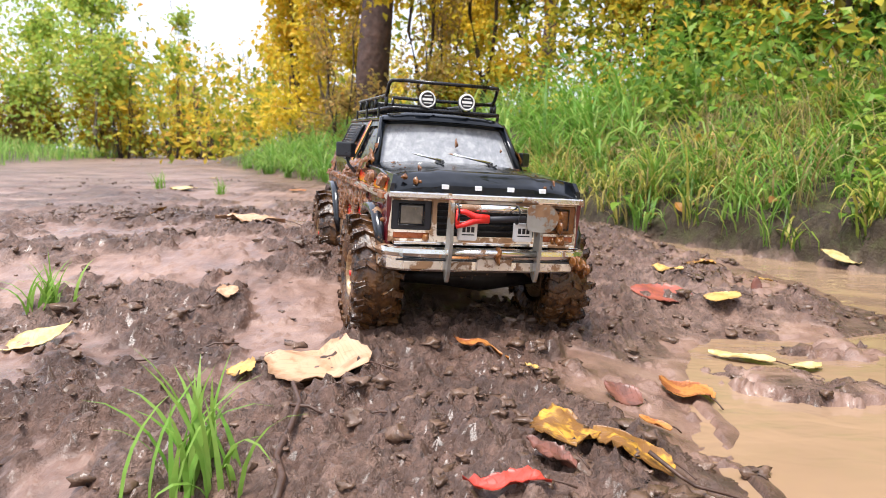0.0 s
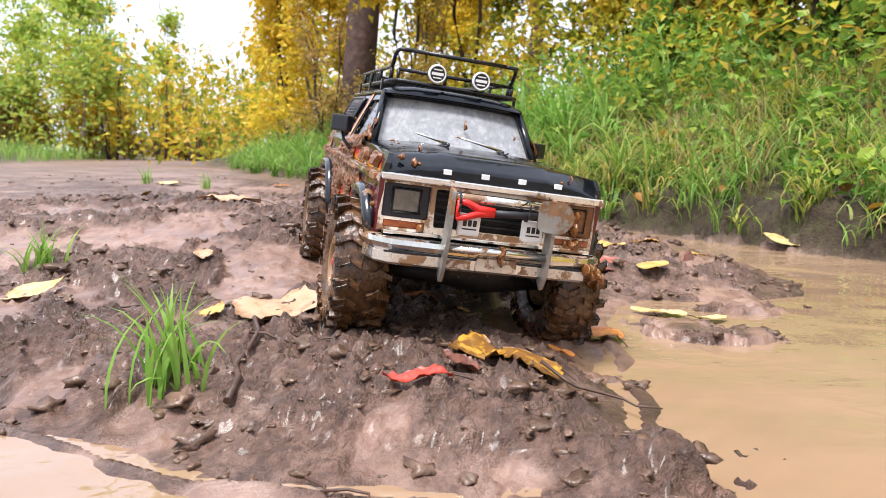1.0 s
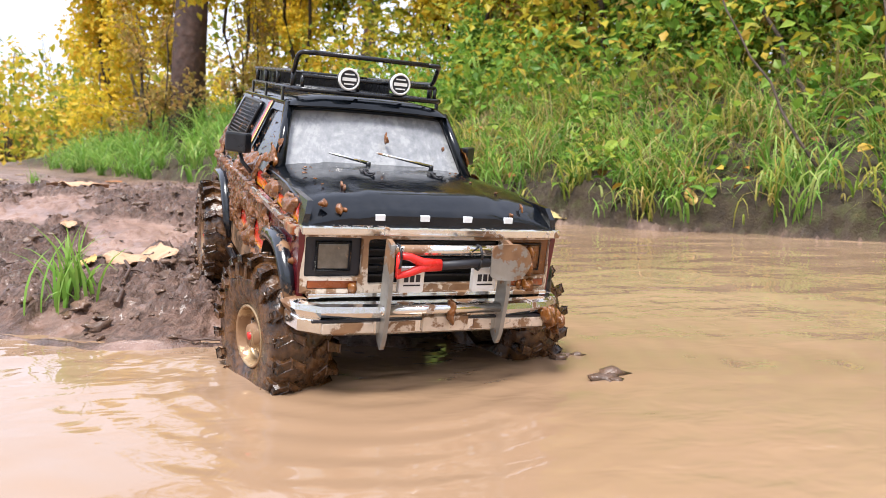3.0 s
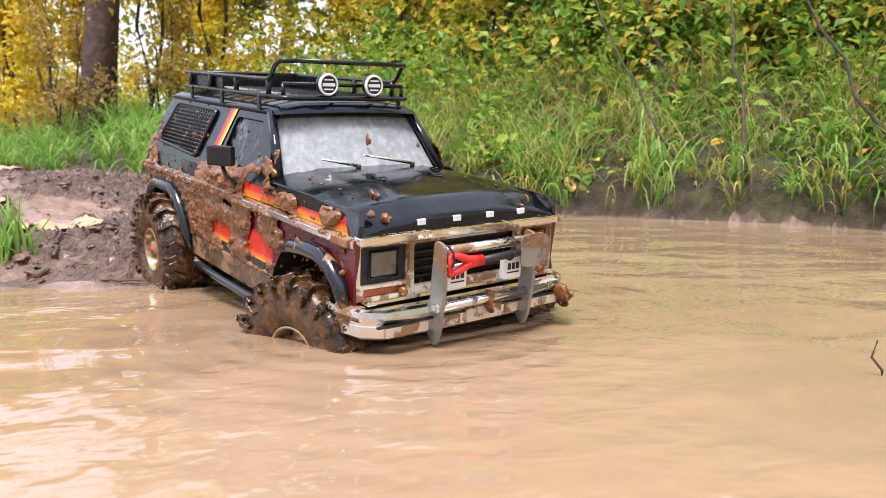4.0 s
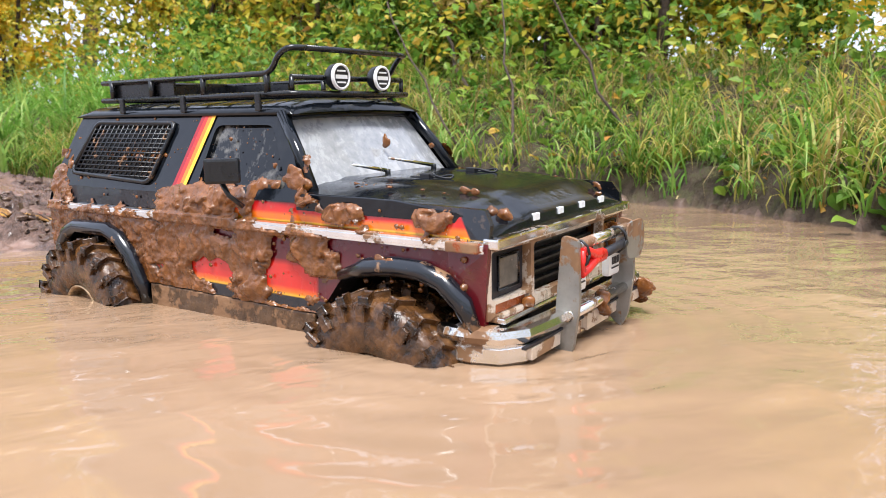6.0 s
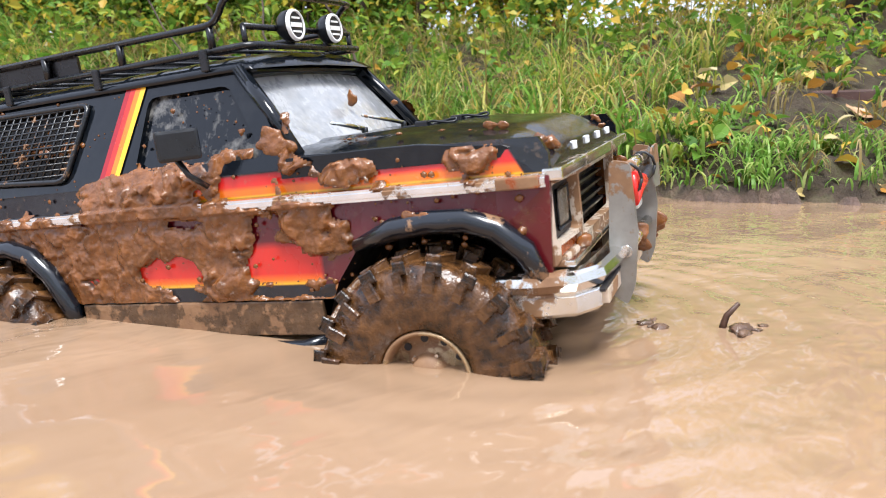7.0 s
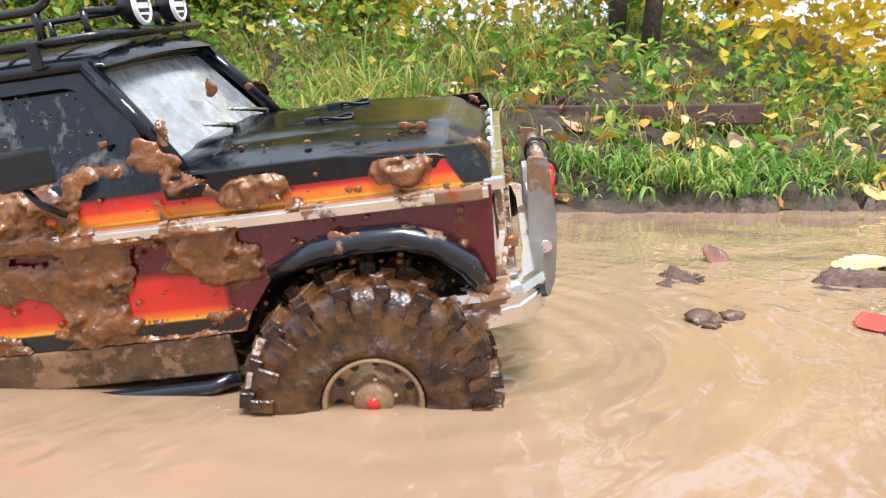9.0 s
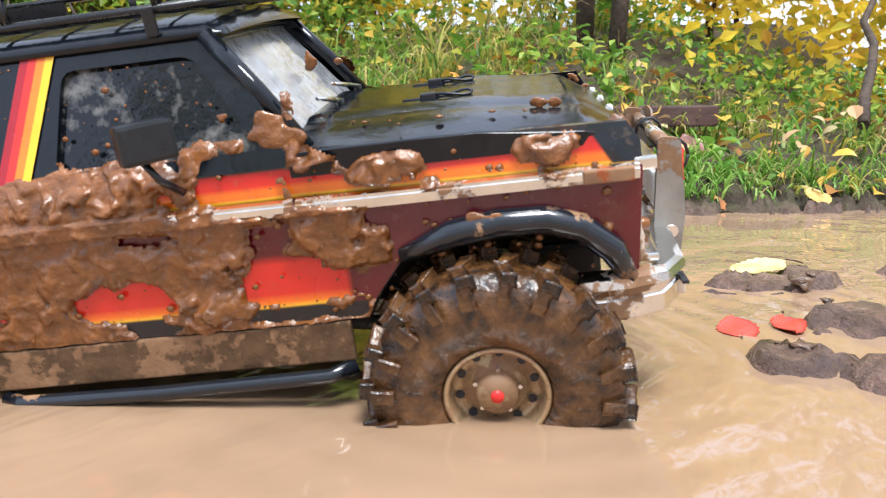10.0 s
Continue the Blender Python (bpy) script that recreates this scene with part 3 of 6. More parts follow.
def flank(x, z):
    """Half the body's width at a height, above and below the chrome line."""
    if z > 0.154:
        w = 0.0945 - (z - 0.154) * 0.40
    elif z > 0.138:
        w = 0.0985 - (z - 0.138) * 0.25
    else:
        w = 0.0985 - (0.138 - z) * 0.03 - max(0, 0.085 - z) * 0.10
    return w - 0.022 * max(0, (abs(x) - 0.19)) ** 1.0 * 1.6


def rounded(pts, r=0.006, n=3):
    out = []
    for i, p in enumerate(pts):
        p, a, b = Vector(p), Vector(pts[i - 1]), Vector(pts[(i + 1) % len(pts)])
        u, v = (a - p).normalized() * r, (b - p).normalized() * r
        out += [tuple(q) for q in arc((*(p + u), 0), (*p, 0), (*(p + v), 0), n)]
    return [(q[0], q[1]) for q in out]


def dense(loop, gap=0.02):
    out = []
    for (ax, ay), (bx, by) in zip(loop, loop[1:] + loop[:1]):
        k = max(1, int(math.hypot(bx - ax, by - ay) / gap))
        out += [(ax + (bx - ax) * i / k, ay + (by - ay) * i / k) for i in range(k)]
    return out


def mud_coat(sgn):
    """Wet mud on a flank, uneven in depth, with ragged edges and wiped patches."""
    gap = 0.0009
    gx, gz = np.meshgrid(np.arange(-0.226, 0.2185, gap), np.arange(0.0835, 0.186, gap))
    sd = 100 if sgn < 0 else 160
    wx, wz = gx + 0.012 * (fbm(gx, gz, 60, 3, sd + 1) - 0.5), gz + 0.010 * (fbm(gx, gz, 60, 3, sd + 2) - 0.5)
    field = (fbm(wx, wz, 38, 5, sd, 0.62) - 0.5) * 1.5
    lower = 0.52 * step(0.139 - wz, 0, 0.006) * step(0.150 - wx, 0, 0.055)
    cover = field - 0.22 + lower + 0.10 * step(0.100 - wx, 0, 0.05) * step(0.140 - wz, 0, 0.005)
    oval = lambda cx, cz, rx, rz: np.exp(-(((wx - cx) / rx) ** 2 + ((wz - cz) / rz) ** 2) ** 1.5)
    for cx, cz, rx, rz, k in ((-0.020, 0.150, 0.052, 0.0125, 0.62), (0.012, 0.158, 0.030, 0.009, 0.42), (-0.055, 0.148, 0.020, 0.010, 0.45), (0.046, 0.165, 0.012, 0.005, 0.5), (0.119, 0.149, 0.019, 0.0075, 0.55), (0.184, 0.152, 0.0125, 0.0085, 0.62),
                              (0.140, 0.140, 0.005, 0.004, 0.5), (0.090, 0.160, 0.016, 0.0085, 0.62), (0.182, 0.139, 0.011, 0.0030, 0.4), (0.092, 0.118, 0.020, 0.022, 0.25), (0.030, 0.098, 0.017, 0.014, 0.35), (-0.02, 0.139, 0.06, 0.004, 0.35), (-0.21, 0.150, 0.02, 0.016, 0.5),
                              (-0.006, 0.099, 0.024, 0.0110, -1.1), (-0.022, 0.102, 0.012, 0.0085, -0.6), (0.071, 0.103, 0.026, 0.0115, -1.1), (0.066, 0.125, 0.011, 0.0085, -0.6), (0.012, 0.128, 0.012, 0.004, -0.4), (0.165, 0.131, 0.05, 0.012, -0.7), (-0.075, 0.098, 0.008, 0.008, -0.5),
                              (0.060, 0.086, 0.040, 0.0042, -0.6), (0.005, 0.086, 0.016, 0.0038, -0.5)):
        cover = cover + k * oval(cx, cz, rx, rz)
    edge = step(cover, 0.0, 0.10)
    lumps = 0.6 * step(fbm(wx, wz, 75, 3, sd + 7, 0.55), 0.48, 0.72) + 0.4 * step(fbm(wx, wz, 150, 2, sd + 8, 0.5), 0.50, 0.70)
    grain = fbm(gx, gz, 260, 3, sd + 9, 0.6) - 0.5
    heap = sum(oval(cx, cz, rx, rz) for cx, cz, rx, rz in ((-0.020, 0.151, 0.040, 0.010), (0.012, 0.157, 0.020, 0.008), (0.119, 0.149, 0.015, 0.007), (0.184, 0.152, 0.010, 0.008), (0.090, 0.160, 0.013, 0.008), (0.030, 0.095, 0.012, 0.010)))
    deep = edge * (0.0009 + 0.0026 * lumps + 0.0022 * heap * (0.5 + 1.6 * lumps) + 0.0016 * grain) - 0.0010 * (1 - edge)
    # clear of the wheel openings
    arch = lambda loop: inside(gx, gz, loop + [(loop[-1][0], 0.05), (loop[0][0], 0.05)])
    open_at = arch(ARCH_F) | arch(ARCH_R) | (gx > 0.2225 - (gz > 0.15) * 0.01) | (gz > 0.158 + 0.5 * np.maximum(0, 0.1 - gx)) & (gx > 0.082)
    keep = (edge > 0.0) & ~open_at
    cell = keep[:-1, :-1] | keep[1:, :-1] | keep[:-1, 1:] | keep[1:, 1:]
    cell &= ~(open_at[:-1, :-1] | open_at[1:, 1:])
    used = np.zeros(gx.shape, bool)
    for a, b in ((slice(None, -1), slice(None, -1)), (slice(1, None), slice(None, -1)), (slice(None, -1), slice(1, None)), (slice(1, None), slice(1, None))):
        used[a, b] |= cell
    bm, at = bmesh.new(), {}
    for i, j in zip(*np.nonzero(used)):
        x, z = float(gx[i, j]), float(gz[i, j])
        base = max(flank(x, z), 0.1012 if 0.1345 < z < 0.1415 and x < 0.2 else 0)
        at[i, j] = bm.verts.new((x, sgn * (base + float(deep[i, j])), z))
    for i, j in zip(*np.nonzero(cell)):
        f = bm.faces.new((at[i, j], at[i, j + 1], at[i + 1, j + 1], at[i + 1, j])[:: -sgn])
        f.smooth = True
    return bm


def build_truck():
    truck = thing("toy_truck", "mud-splashed black model off-road truck with red and orange stripes", "toy truck")
    add = lambda name, bm, mat, label="", parent=truck: part(name, bm, MAT[mat], parent, label)

    # lower body: two side panels with wheel openings
    side = [(0.2255, 0.137), (0.2255, 0.150), (0.2205, 0.158), (0.085, 0.1615), (0.06, 0.157), (-0.21, 0.157), (-0.228, 0.139), (-0.229, 0.085), (-0.222, 0.072)] + ARCH_R[::-1][1:-1] + [(-0.0885, 0.0830), (0.1010, 0.0830)] + ARCH_F[::-1][1:-1] + [(0.222, 0.086)]
    side = dense(side, 0.022)
    for s in (-1, 1):
        add("side_panel", plate(side, [], lambda u, v, d, s=s: (u, s * (flank(u, v) - d), v), 0.004), "paint", "red and orange striped side panel caked with brown mud")
    # front wing lips and wheel arch trim
    for s in (-1, 1):
        for loop in (ARCH_F, ARCH_R):
            bm = bmesh.new()
            mid = sum(p[0] for p in loop) / len(loop)
            path = []
            for k in range(len(loop)):
                if loop is ARCH_F and k in (0, 8, 9):
                    continue
                u, v = loop[k]
                path.append(Vector((u, s * (flank(u, v) + 0.0035), v)))
            tube(bm, [p + Vector((0, 0, 0.002)) for p in path], [0.004] + [0.0062] * (len(path) - 2) + [0.0035], 10)
            add("wheel_arch", bm, "flare", "glossy black wheel arch trim")
            lip = bmesh.new()
            ring = [[lip.verts.new((u + (mid - u) * a, s * (flank(u, v) + 0.0035 - b), v - 0.0 + c)) for a, b, c in ((0, 0, 0), (0.02, 0.05, -0.002))] for u, v in loop]
            for a, b in zip(ring, ring[1:]):
                lip.faces.new((a[0], b[0], b[1], a[1]))
            add("arch_liner", lip, "dark")
    # chrome belt line with its marker lamps
    for s in (-1, 1):
        for x0, x1 in ((-0.226, -0.0345), (-0.033, 0.0775), (0.079, 0.224)):
            bm, n = bmesh.new(), 10
            prof = ((0.1345, -0.002), (0.1350, 0.0016), (0.1363, 0.0016), (0.1367, 0.0027), (0.1393, 0.0027), (0.1397, 0.0016), (0.1410, 0.0016), (0.1415, -0.002))
            rows = [[bm.verts.new((x0 + (x1 - x0) * k / n, s * (flank(x0 + (x1 - x0) * k / n, 0.138) + o), z)) for z, o in prof] for k in range(n + 1)]
            for a, b in zip(rows, rows[1:]):
                for i in range(len(prof) - 1):
                    bm.faces.new((a[i], b[i], b[i + 1], a[i + 1]))
            bm.faces.new(rows[0])
            bm.faces.new(rows[-1][::-1])
            bmesh.ops.recalc_face_normals(bm, faces=bm.faces)
            belt = add("chrome_strip", bm, "chrome", "muddy chrome strip along the side")
        bm = box(bmesh.new(), 0.2005, 0.2215, s * 0.1000 - 0.0022, s * 0.1000 + 0.0022, 0.1350, 0.1408, 0.0008)
        part("marker_lamp", bm, MAT["amber"], belt, "amber side marker lamp")

    # bonnet
    def bonnet_z(x, y):
        u = abs(y) / 0.096
        z = 0.1655 - 0.0045 * step(np.float64(x), 0.15, 0.205) - 0.006 * max(0, u - 0.72) ** 1.0 / 0.28 * 0.9
        z += 0.0022 * float(step(np.float64(0.055 - abs(y)), 0, 0.008))
        if x > 0.205:
            z -= (x - 0.205) * 0.62
        return z
    bm = bmesh.new()
    xs = [0.078, 0.09, 0.11, 0.135, 0.16, 0.18, 0.195, 0.203, 0.208, 0.214, 0.220, 0.2262]
    ys = [-0.0945, -0.092, -0.086, -0.078, -0.066, -0.058, -0.052, -0.046, -0.03, -0.015, 0, 0.015, 0.03, 0.046, 0.052, 0.058, 0.066, 0.078, 0.086, 0.092, 0.0945]
    grid = [[bm.verts.new((x, y * (1 - 0.02 * max(0, x - 0.19) / 0.03), bonnet_z(x, y))) for y in ys] for x in xs]
    low = [[bm.verts.new((x, y * (1 - 0.02 * max(0, x - 0.19) / 0.03), 0.1435 if x > 0.22 else 0.150)) for y in (ys[0], ys[-1])] for x in xs]
    nose = [bm.verts.new((0.2265, y * 0.976, 0.1425)) for y in ys]
    for a, b in zip(grid, grid[1:]):
        for i in range(len(ys) - 1):
            bm.faces.new((a[i], b[i], b[i + 1], a[i + 1])).smooth = True
    for i in range(len(ys) - 1):
        bm.faces.new((grid[-1][i], nose[i], nose[i + 1], grid[-1][i + 1]))
    for k in range(len(xs) - 1):
        bm.faces.new((grid[k][0], low[k][0], low[k + 1][0], grid[k + 1][0]))
        bm.faces.new((grid[k][-1], grid[k + 1][-1], low[k + 1][1], low[k][1]))
    bmesh.ops.recalc_face_normals(bm, faces=bm.faces)
    hood = add("bonnet", bm, "black", "wet glossy black bonnet with grey films of silt and painted sky sheen")
    for y in (-0.043, -0.0105, 0.022, 0.0545):
        part("nose_mark", box(bmesh.new(), 0.2250, 0.2274, y - 0.0034, y + 0.0034, 0.1468, 0.1510, 0.0004), MAT["letter"], hood, "small white mark on the nose")
    # windscreen, pillars, roof
    X0, Z0, W0, X1, Z1, W1 = 0.0835, 0.1635, 0.0815, 0.0485, 0.2105, 0.0705
    scr = lambda u, v, d: (X0 + (X1 - X0) * v - d * 0.8, u * (W0 + (W1 - W0) * v), Z0 + (Z1 - Z0) * v - d * 0.6)
    n = [(-1 + 0.2 * k, 0.0) for k in range(10)] + [(1, 0.25 * k) for k in range(4)] + [(1 - 0.2 * k, 1.0) for k in range(10)] + [(-1, 1 - 0.25 * k) for k in range(4)]
    add("windscreen", plate(n, [], lambda u, v, d: scr(u, v, d + 0.002 + 0.004 * u * u), 0.0015), "screen", "windscreen hazed grey with dried silt and painted sky sheen")
    bm = bmesh.new()
    for s in (-1, 1):
        tube(bm, [scr(s * 1.03, -0.06, 0.001), scr(s * 1.03, 0.5, 0.0), scr(s * 1.03, 1.05, 0.001)], 0.0042, 8)
    tube(bm, [scr(-1.0 + 0.2 * k, 1.04, 0.002 * (abs(k - 5) / 5) ** 2) for k in range(11)], 0.0036, 8)
    tube(bm, [scr(-1.0 + 0.2 * k, -0.03, 0.002) for k in range(11)], 0.0026, 8)
    add("screen_frame", bm, "black", "black windscreen frame")
    door_win = rounded([(-0.027, 0.1625), (0.0665, 0.1625), (0.0385, 0.2045), (-0.021, 0.2045)], 0.006)
    cage_win = rounded([(-0.196, 0.166), (-0.083, 0.1615), (-0.068, 0.2065), (-0.176, 0.2075)], 0.007)
    upper = dense([(0.083, 0.155), (0.0765, 0.166), (0.0505, 0.2115), (-0.203, 0.2135), (-0.226, 0.155)], 0.025)
    for s in (-1, 1):
        add("cab_side", plate(upper, [dense(door_win, 0.03), dense(cage_win, 0.03)], lambda u, v, d, s=s: (u, s * (flank(0, v) - d), v), 0.004), "black", "black cab side with two window openings")
        add("door_window", plate(dense(door_win, 0.03), [], lambda u, v, d, s=s: (u, s * (flank(0, v) - 0.0032 - d), v), 0.001), "pane", "side window spattered with dried silt")
        add("rear_window", plate(dense(cage_win, 0.03), [], lambda u, v, d, s=s: (u, s * (flank(0, v) - 0.0036 - d), v), 0.001), "dark", "dark rear side window behind a mesh")
        bm = bmesh.new()
        for k in range(12):
            v = 0.1655 + 0.0036 * k
            f = (v - 0.1615) / 0.045
            tube(bm, [(-0.195 + 0.021 * f, s * (flank(0, v) + 0.0016), v), (-0.083 + 0.014 * f, s * (flank(0, v) + 0.0016), v)], 0.0008, 5)
        for k in range(17):
            f = k / 16
            a, b = (-0.193 + 0.110 * f, 0.1645), (-0.175 + 0.106 * f, 0.2065)
            tube(bm, [(a[0], s * (flank(0, a[1]) + 0.0016), a[1]), (b[0], s * (flank(0, b[1]) + 0.0016), b[1])], 0.0008, 5)
        loop = [(u, s * (flank(0, v) + 0.0018), v) for u, v in cage_win]
        tube(bm, loop + loop[:1], 0.0018, 6)
        add("window_mesh", bm, "plastic", "black wire mesh guard over the rear window")
        band = [[(x + (z - 0.157) * 0.30, z) for z in (0.1575, 0.175, 0.195, 0.212)] for x in (-0.0555, -0.0515, -0.0475, -0.0435, -0.0395)]
        for i, (colr, lab) in enumerate((("stripe_dark", "deep red stripe"), ("stripe_red", "red stripe"), ("stripe_orange", "orange stripe"), ("stripe_yellow", "yellow stripe"))):
            bs = bmesh.new()
            q = [[bs.verts.new((u, s * (flank(0, v) + 0.0009), v)) for u, v in band[i + j]] for j in (0, 1)]
            for a in range(3):
                bs.faces.new((q[0][a], q[1][a], q[1][a + 1], q[0][a + 1]))
            add("pillar_stripe", bs, colr, lab)
    bm = bmesh.new()
    rx = [-0.212, -0.204, -0.19, -0.12, -0.04, 0.02, 0.046, 0.0535, 0.056]
    ry = [-1, -0.97, -0.88, -0.6, -0.2, 0.2, 0.6, 0.88, 0.97, 1]
    rows = []
    for x in rx:
        edge = min(1, max(0, (x + 0.212) / 0.02)) * min(1, max(0, (0.056 - x) / 0.012))
        rows.append([bm.verts.new((x, y * 0.0735, 0.2115 + 0.0100 * (edge**0.5) * (1 - abs(y) ** 6) ** 0.5 + 0.002 * (1 - y * y))) for y in ry])
    for a, b in zip(rows, rows[1:]):
        for i in range(len(ry) - 1):
            bm.faces.new((a[i], b[i], b[i + 1], a[i + 1])).smooth = True
    bm.faces.new([r[0] for r in rows] + [r[-1] for r in rows][::-1])
    bmesh.ops.recalc_face_normals(bm, faces=bm.faces)
    add("roof", bm, "black", "black roof")
    # tail, floor and inner block
    bm = bmesh.new()
    q = [(-0.229, 0.085), (-0.2275, 0.139), (-0.2255, 0.156), (-0.205, 0.2125)]
    rows = [[bm.verts.new((x, s * (flank(0, z) - 0.001), z)) for s in (-1, 1)] for x, z in q]
    for a, b in zip(rows, rows[1:]):
        bm.faces.new((a[0], a[1], b[1], b[0]))
    add("tailgate", bm, "paint")
    add("cabin_lining", box(bmesh.new(), -0.205, 0.030, -0.062, 0.062, 0.095, 0.2, 0.004), "dark")
    bm = box(bmesh.new(), -0.215, 0.215, -0.03, 0.03, 0.062, 0.085, 0.004)
    box(bm, 0.0, 0.2, -0.06, 0.06, 0.122, 0.140, 0.004)
    add("chassis", bm, "dark", "black chassis rails")
    for x in (0.156, -0.156):
        bm = tube(bmesh.new(), [(x, -0.085, 0.0535), (x, -0.02, 0.052), (x, 0.02, 0.052), (x, 0.085, 0.0535)], [0.008, 0.010, 0.016, 0.008], 10)
        add("axle", bm, "dark")
        for s in (-1, 1):
            add("shock_absorber", tube(bmesh.new(), [(x - 0.018, s * 0.062, 0.062), (x - 0.03, s * 0.058, 0.12)], 0.0055, 8), "dark")
    add("tow_link", tube(bmesh.new(), [(0.075, -0.05, 0.062), (0.15, -0.06, 0.055)], 0.004, 6), "steel")

    # front: cream grille surround with openings, lamps, grille bars
    face = [(-0.0945, 0.096), (0.0945, 0.096), (0.0955, 0.137), (-0.0955, 0.137)]
    holes = [rounded([(-0.0925, 0.1075), (-0.0540, 0.1075), (-0.0540, 0.1352), (-0.0925, 0.1352)], 0.002), rounded([(0.0540, 0.1075), (0.0925, 0.1075), (0.0925, 0.1352), (0.0540, 0.1352)], 0.002),
             rounded([(-0.0495, 0.1025), (0.0495, 0.1025), (0.0505, 0.1345), (-0.0505, 0.1345)], 0.003), rounded([(-0.0905, 0.0995), (-0.0565, 0.0995), (-0.0565, 0.1055), (-0.0905, 0.1055)], 0.001),
             rounded([(0.0565, 0.0995), (0.0905, 0.0995), (0.0905, 0.1055), (0.0565, 0.1055)], 0.001)]
    nosex = lambda u: 0.2290 - 0.6 * max(0, abs(u) - 0.086)
    add("grille_surround", plate(dense(face, 0.02), [dense(h, 0.03) for h in holes], lambda u, v, d: (nosex(u) - d, u, v), 0.006), "trim", "cream grille surround smeared with mud")
    add("nose_strip", box(bmesh.new(), 0.222, 0.2318, -0.0965, 0.0965, 0.1372, 0.1432, 0.0012), "chrome", "bright chrome strip over the grille")
    add("lower_strip", box(bmesh.new(), 0.222, 0.2325, -0.0905, 0.0905, 0.0945, 0.0978, 0.0008), "chrome")
    bm = box(bmesh.new(), 0.212, 0.2165, -0.052, 0.052, 0.100, 0.136)
    grille = add("grille", bm, "dark", "black recessed grille")
    for k in range(5):
        z = 0.1065 + 0.006 * k
        part("grille_bar", box(bmesh.new(), 0.2167, 0.2215, -0.0495, 0.0495, z, z + 0.0016, 0.0003), MAT["plastic"], grille)
    for s in (-1, 1):
        y = s * 0.0733
        mud = s > 0
        hl = add("headlamp", box(bmesh.new(), 0.2165, 0.2235, y - 0.0192, y + 0.0192, 0.1075, 0.1352, 0.001), "mud" if mud else "ink", "headlamp plastered with brown mud" if mud else "square headlamp in a black bezel")
        part("headlamp_glass", box(bmesh.new(), 0.2235, 0.2252, y - 0.0105, y + 0.0105, 0.1130, 0.1302, 0.001), MAT["mud" if mud else "lamp"], hl)
        rim = bmesh.new()
        lp = [(0.2250, y + a * 0.0118, 0.1217 + b * 0.0098) for a, b in ((-1, -1), (1, -1), (1, 1), (-1, 1), (-1, -1))]
        tube(rim, lp, 0.0009, 5)
        part("lamp_rim", rim, MAT["plastic"], hl)
        add("turn_lamp", box(bmesh.new(), 0.2195, 0.2265, y - 0.0168, y + 0.0168, 0.0997, 0.1053, 0.001), "amber", "dark amber turn lamp")
    # bumper
    bm = bmesh.new()
    path = [(0.196, -0.0995), (0.216, -0.0995), (0.2315, -0.0950), (0.240, -0.083), (0.2425, -0.05), (0.2425, 0.0), (0.2425, 0.05), (0.240, 0.083), (0.2315, 0.0950), (0.216, 0.0995), (0.196, 0.0995)]
    prof = [(0, 0.0715), (0.0022, 0.0735), (0.0022, 0.0815), (0.0012, 0.0825), (0.0012, 0.0835), (0.003, 0.0845), (0.0055, 0.0885), (0.0045, 0.0925), (0.001, 0.0935), (-0.006, 0.0935), (-0.006, 0.0715)]
    rows = []
    for i, (x, y) in enumerate(path):
        a = Vector(path[max(0, i - 1)]) - Vector(path[min(len(path) - 1, i + 1)])
        nrm = Vector((-a.y, a.x)).normalized()
        nrm = nrm if nrm.dot(Vector((x - 0.1, y))) > 0 else -nrm
        rows.append([bm.verts.new((x + nrm.x * o, y + nrm.y * o, z)) for o, z in prof])
    for a, b in zip(rows, rows[1:]):
        for i in range(len(prof)):
            bm.faces.new((a[i], b[i], b[(i + 1) % len(prof)], a[(i + 1) % len(prof)]))
    bm.faces.new(rows[0])
    bm.faces.new(rows[-1][::-1])
    bmesh.ops.recalc_face_normals(bm, faces=bm.faces)
    bumper = add("front_bumper", bm, "chrome", "chrome front bumper smeared with mud")
    for y0, y1 in ((-0.083, -0.0475), (-0.0385, -0.018), (0.026, 0.040), (0.050, 0.083)):
        part("bumper_pad", box(bmesh.new(), 0.2415, 0.2455, y0, y1, 0.0740, 0.0812, 0.0006), MAT["trim"], bumper, "cream bumper inlay")
    part("blank_plate", box(bmesh.new(), 0.2440, 0.2475, -0.0135, 0.0205, 0.0740, 0.0845, 0.0006), MAT["trim"], bumper, "blank cream number plate")
    part("bumper_line", box(bmesh.new(), 0.2425, 0.2452, -0.090, 0.090, 0.0818, 0.0832), MAT["ink"], bumper)
    # push bar: two flat uprights, cross tubes, light covers, shovel strapped on
    bar = add("push_bar", plate(rounded([(0.2385, 0.068), (0.2475, 0.061), (0.2520, 0.072), (0.2555, 0.10), (0.2540, 0.137), (0.2435, 0.139), (0.2405, 0.10)], 0.003), [], lambda u, v, d: (u, -0.0405 - d, v), 0.003), "steel", "grey steel push bar with flat uprights")
    part("upright", plate(rounded([(0.2385, 0.069), (0.2475, 0.062), (0.2520, 0.072), (0.2555, 0.10), (0.2540, 0.137), (0.2435, 0.139), (0.2405, 0.10)], 0.003), [], lambda u, v, d: (u, 0.0465 - d, v), 0.003), MAT["steel"], bar)
    part("cross_tube", tube(bmesh.new(), [(0.250, -0.041, 0.1320), (0.250, 0.046, 0.1320)], 0.0036, 10), MAT["chrome"], bar, "chrome cross tube")
    part("cross_tube", tube(bmesh.new(), [(0.2485, -0.044, 0.0905), (0.2485, 0.048, 0.0905)], 0.0034, 10), MAT["chrome"], bar, "chrome cross tube")
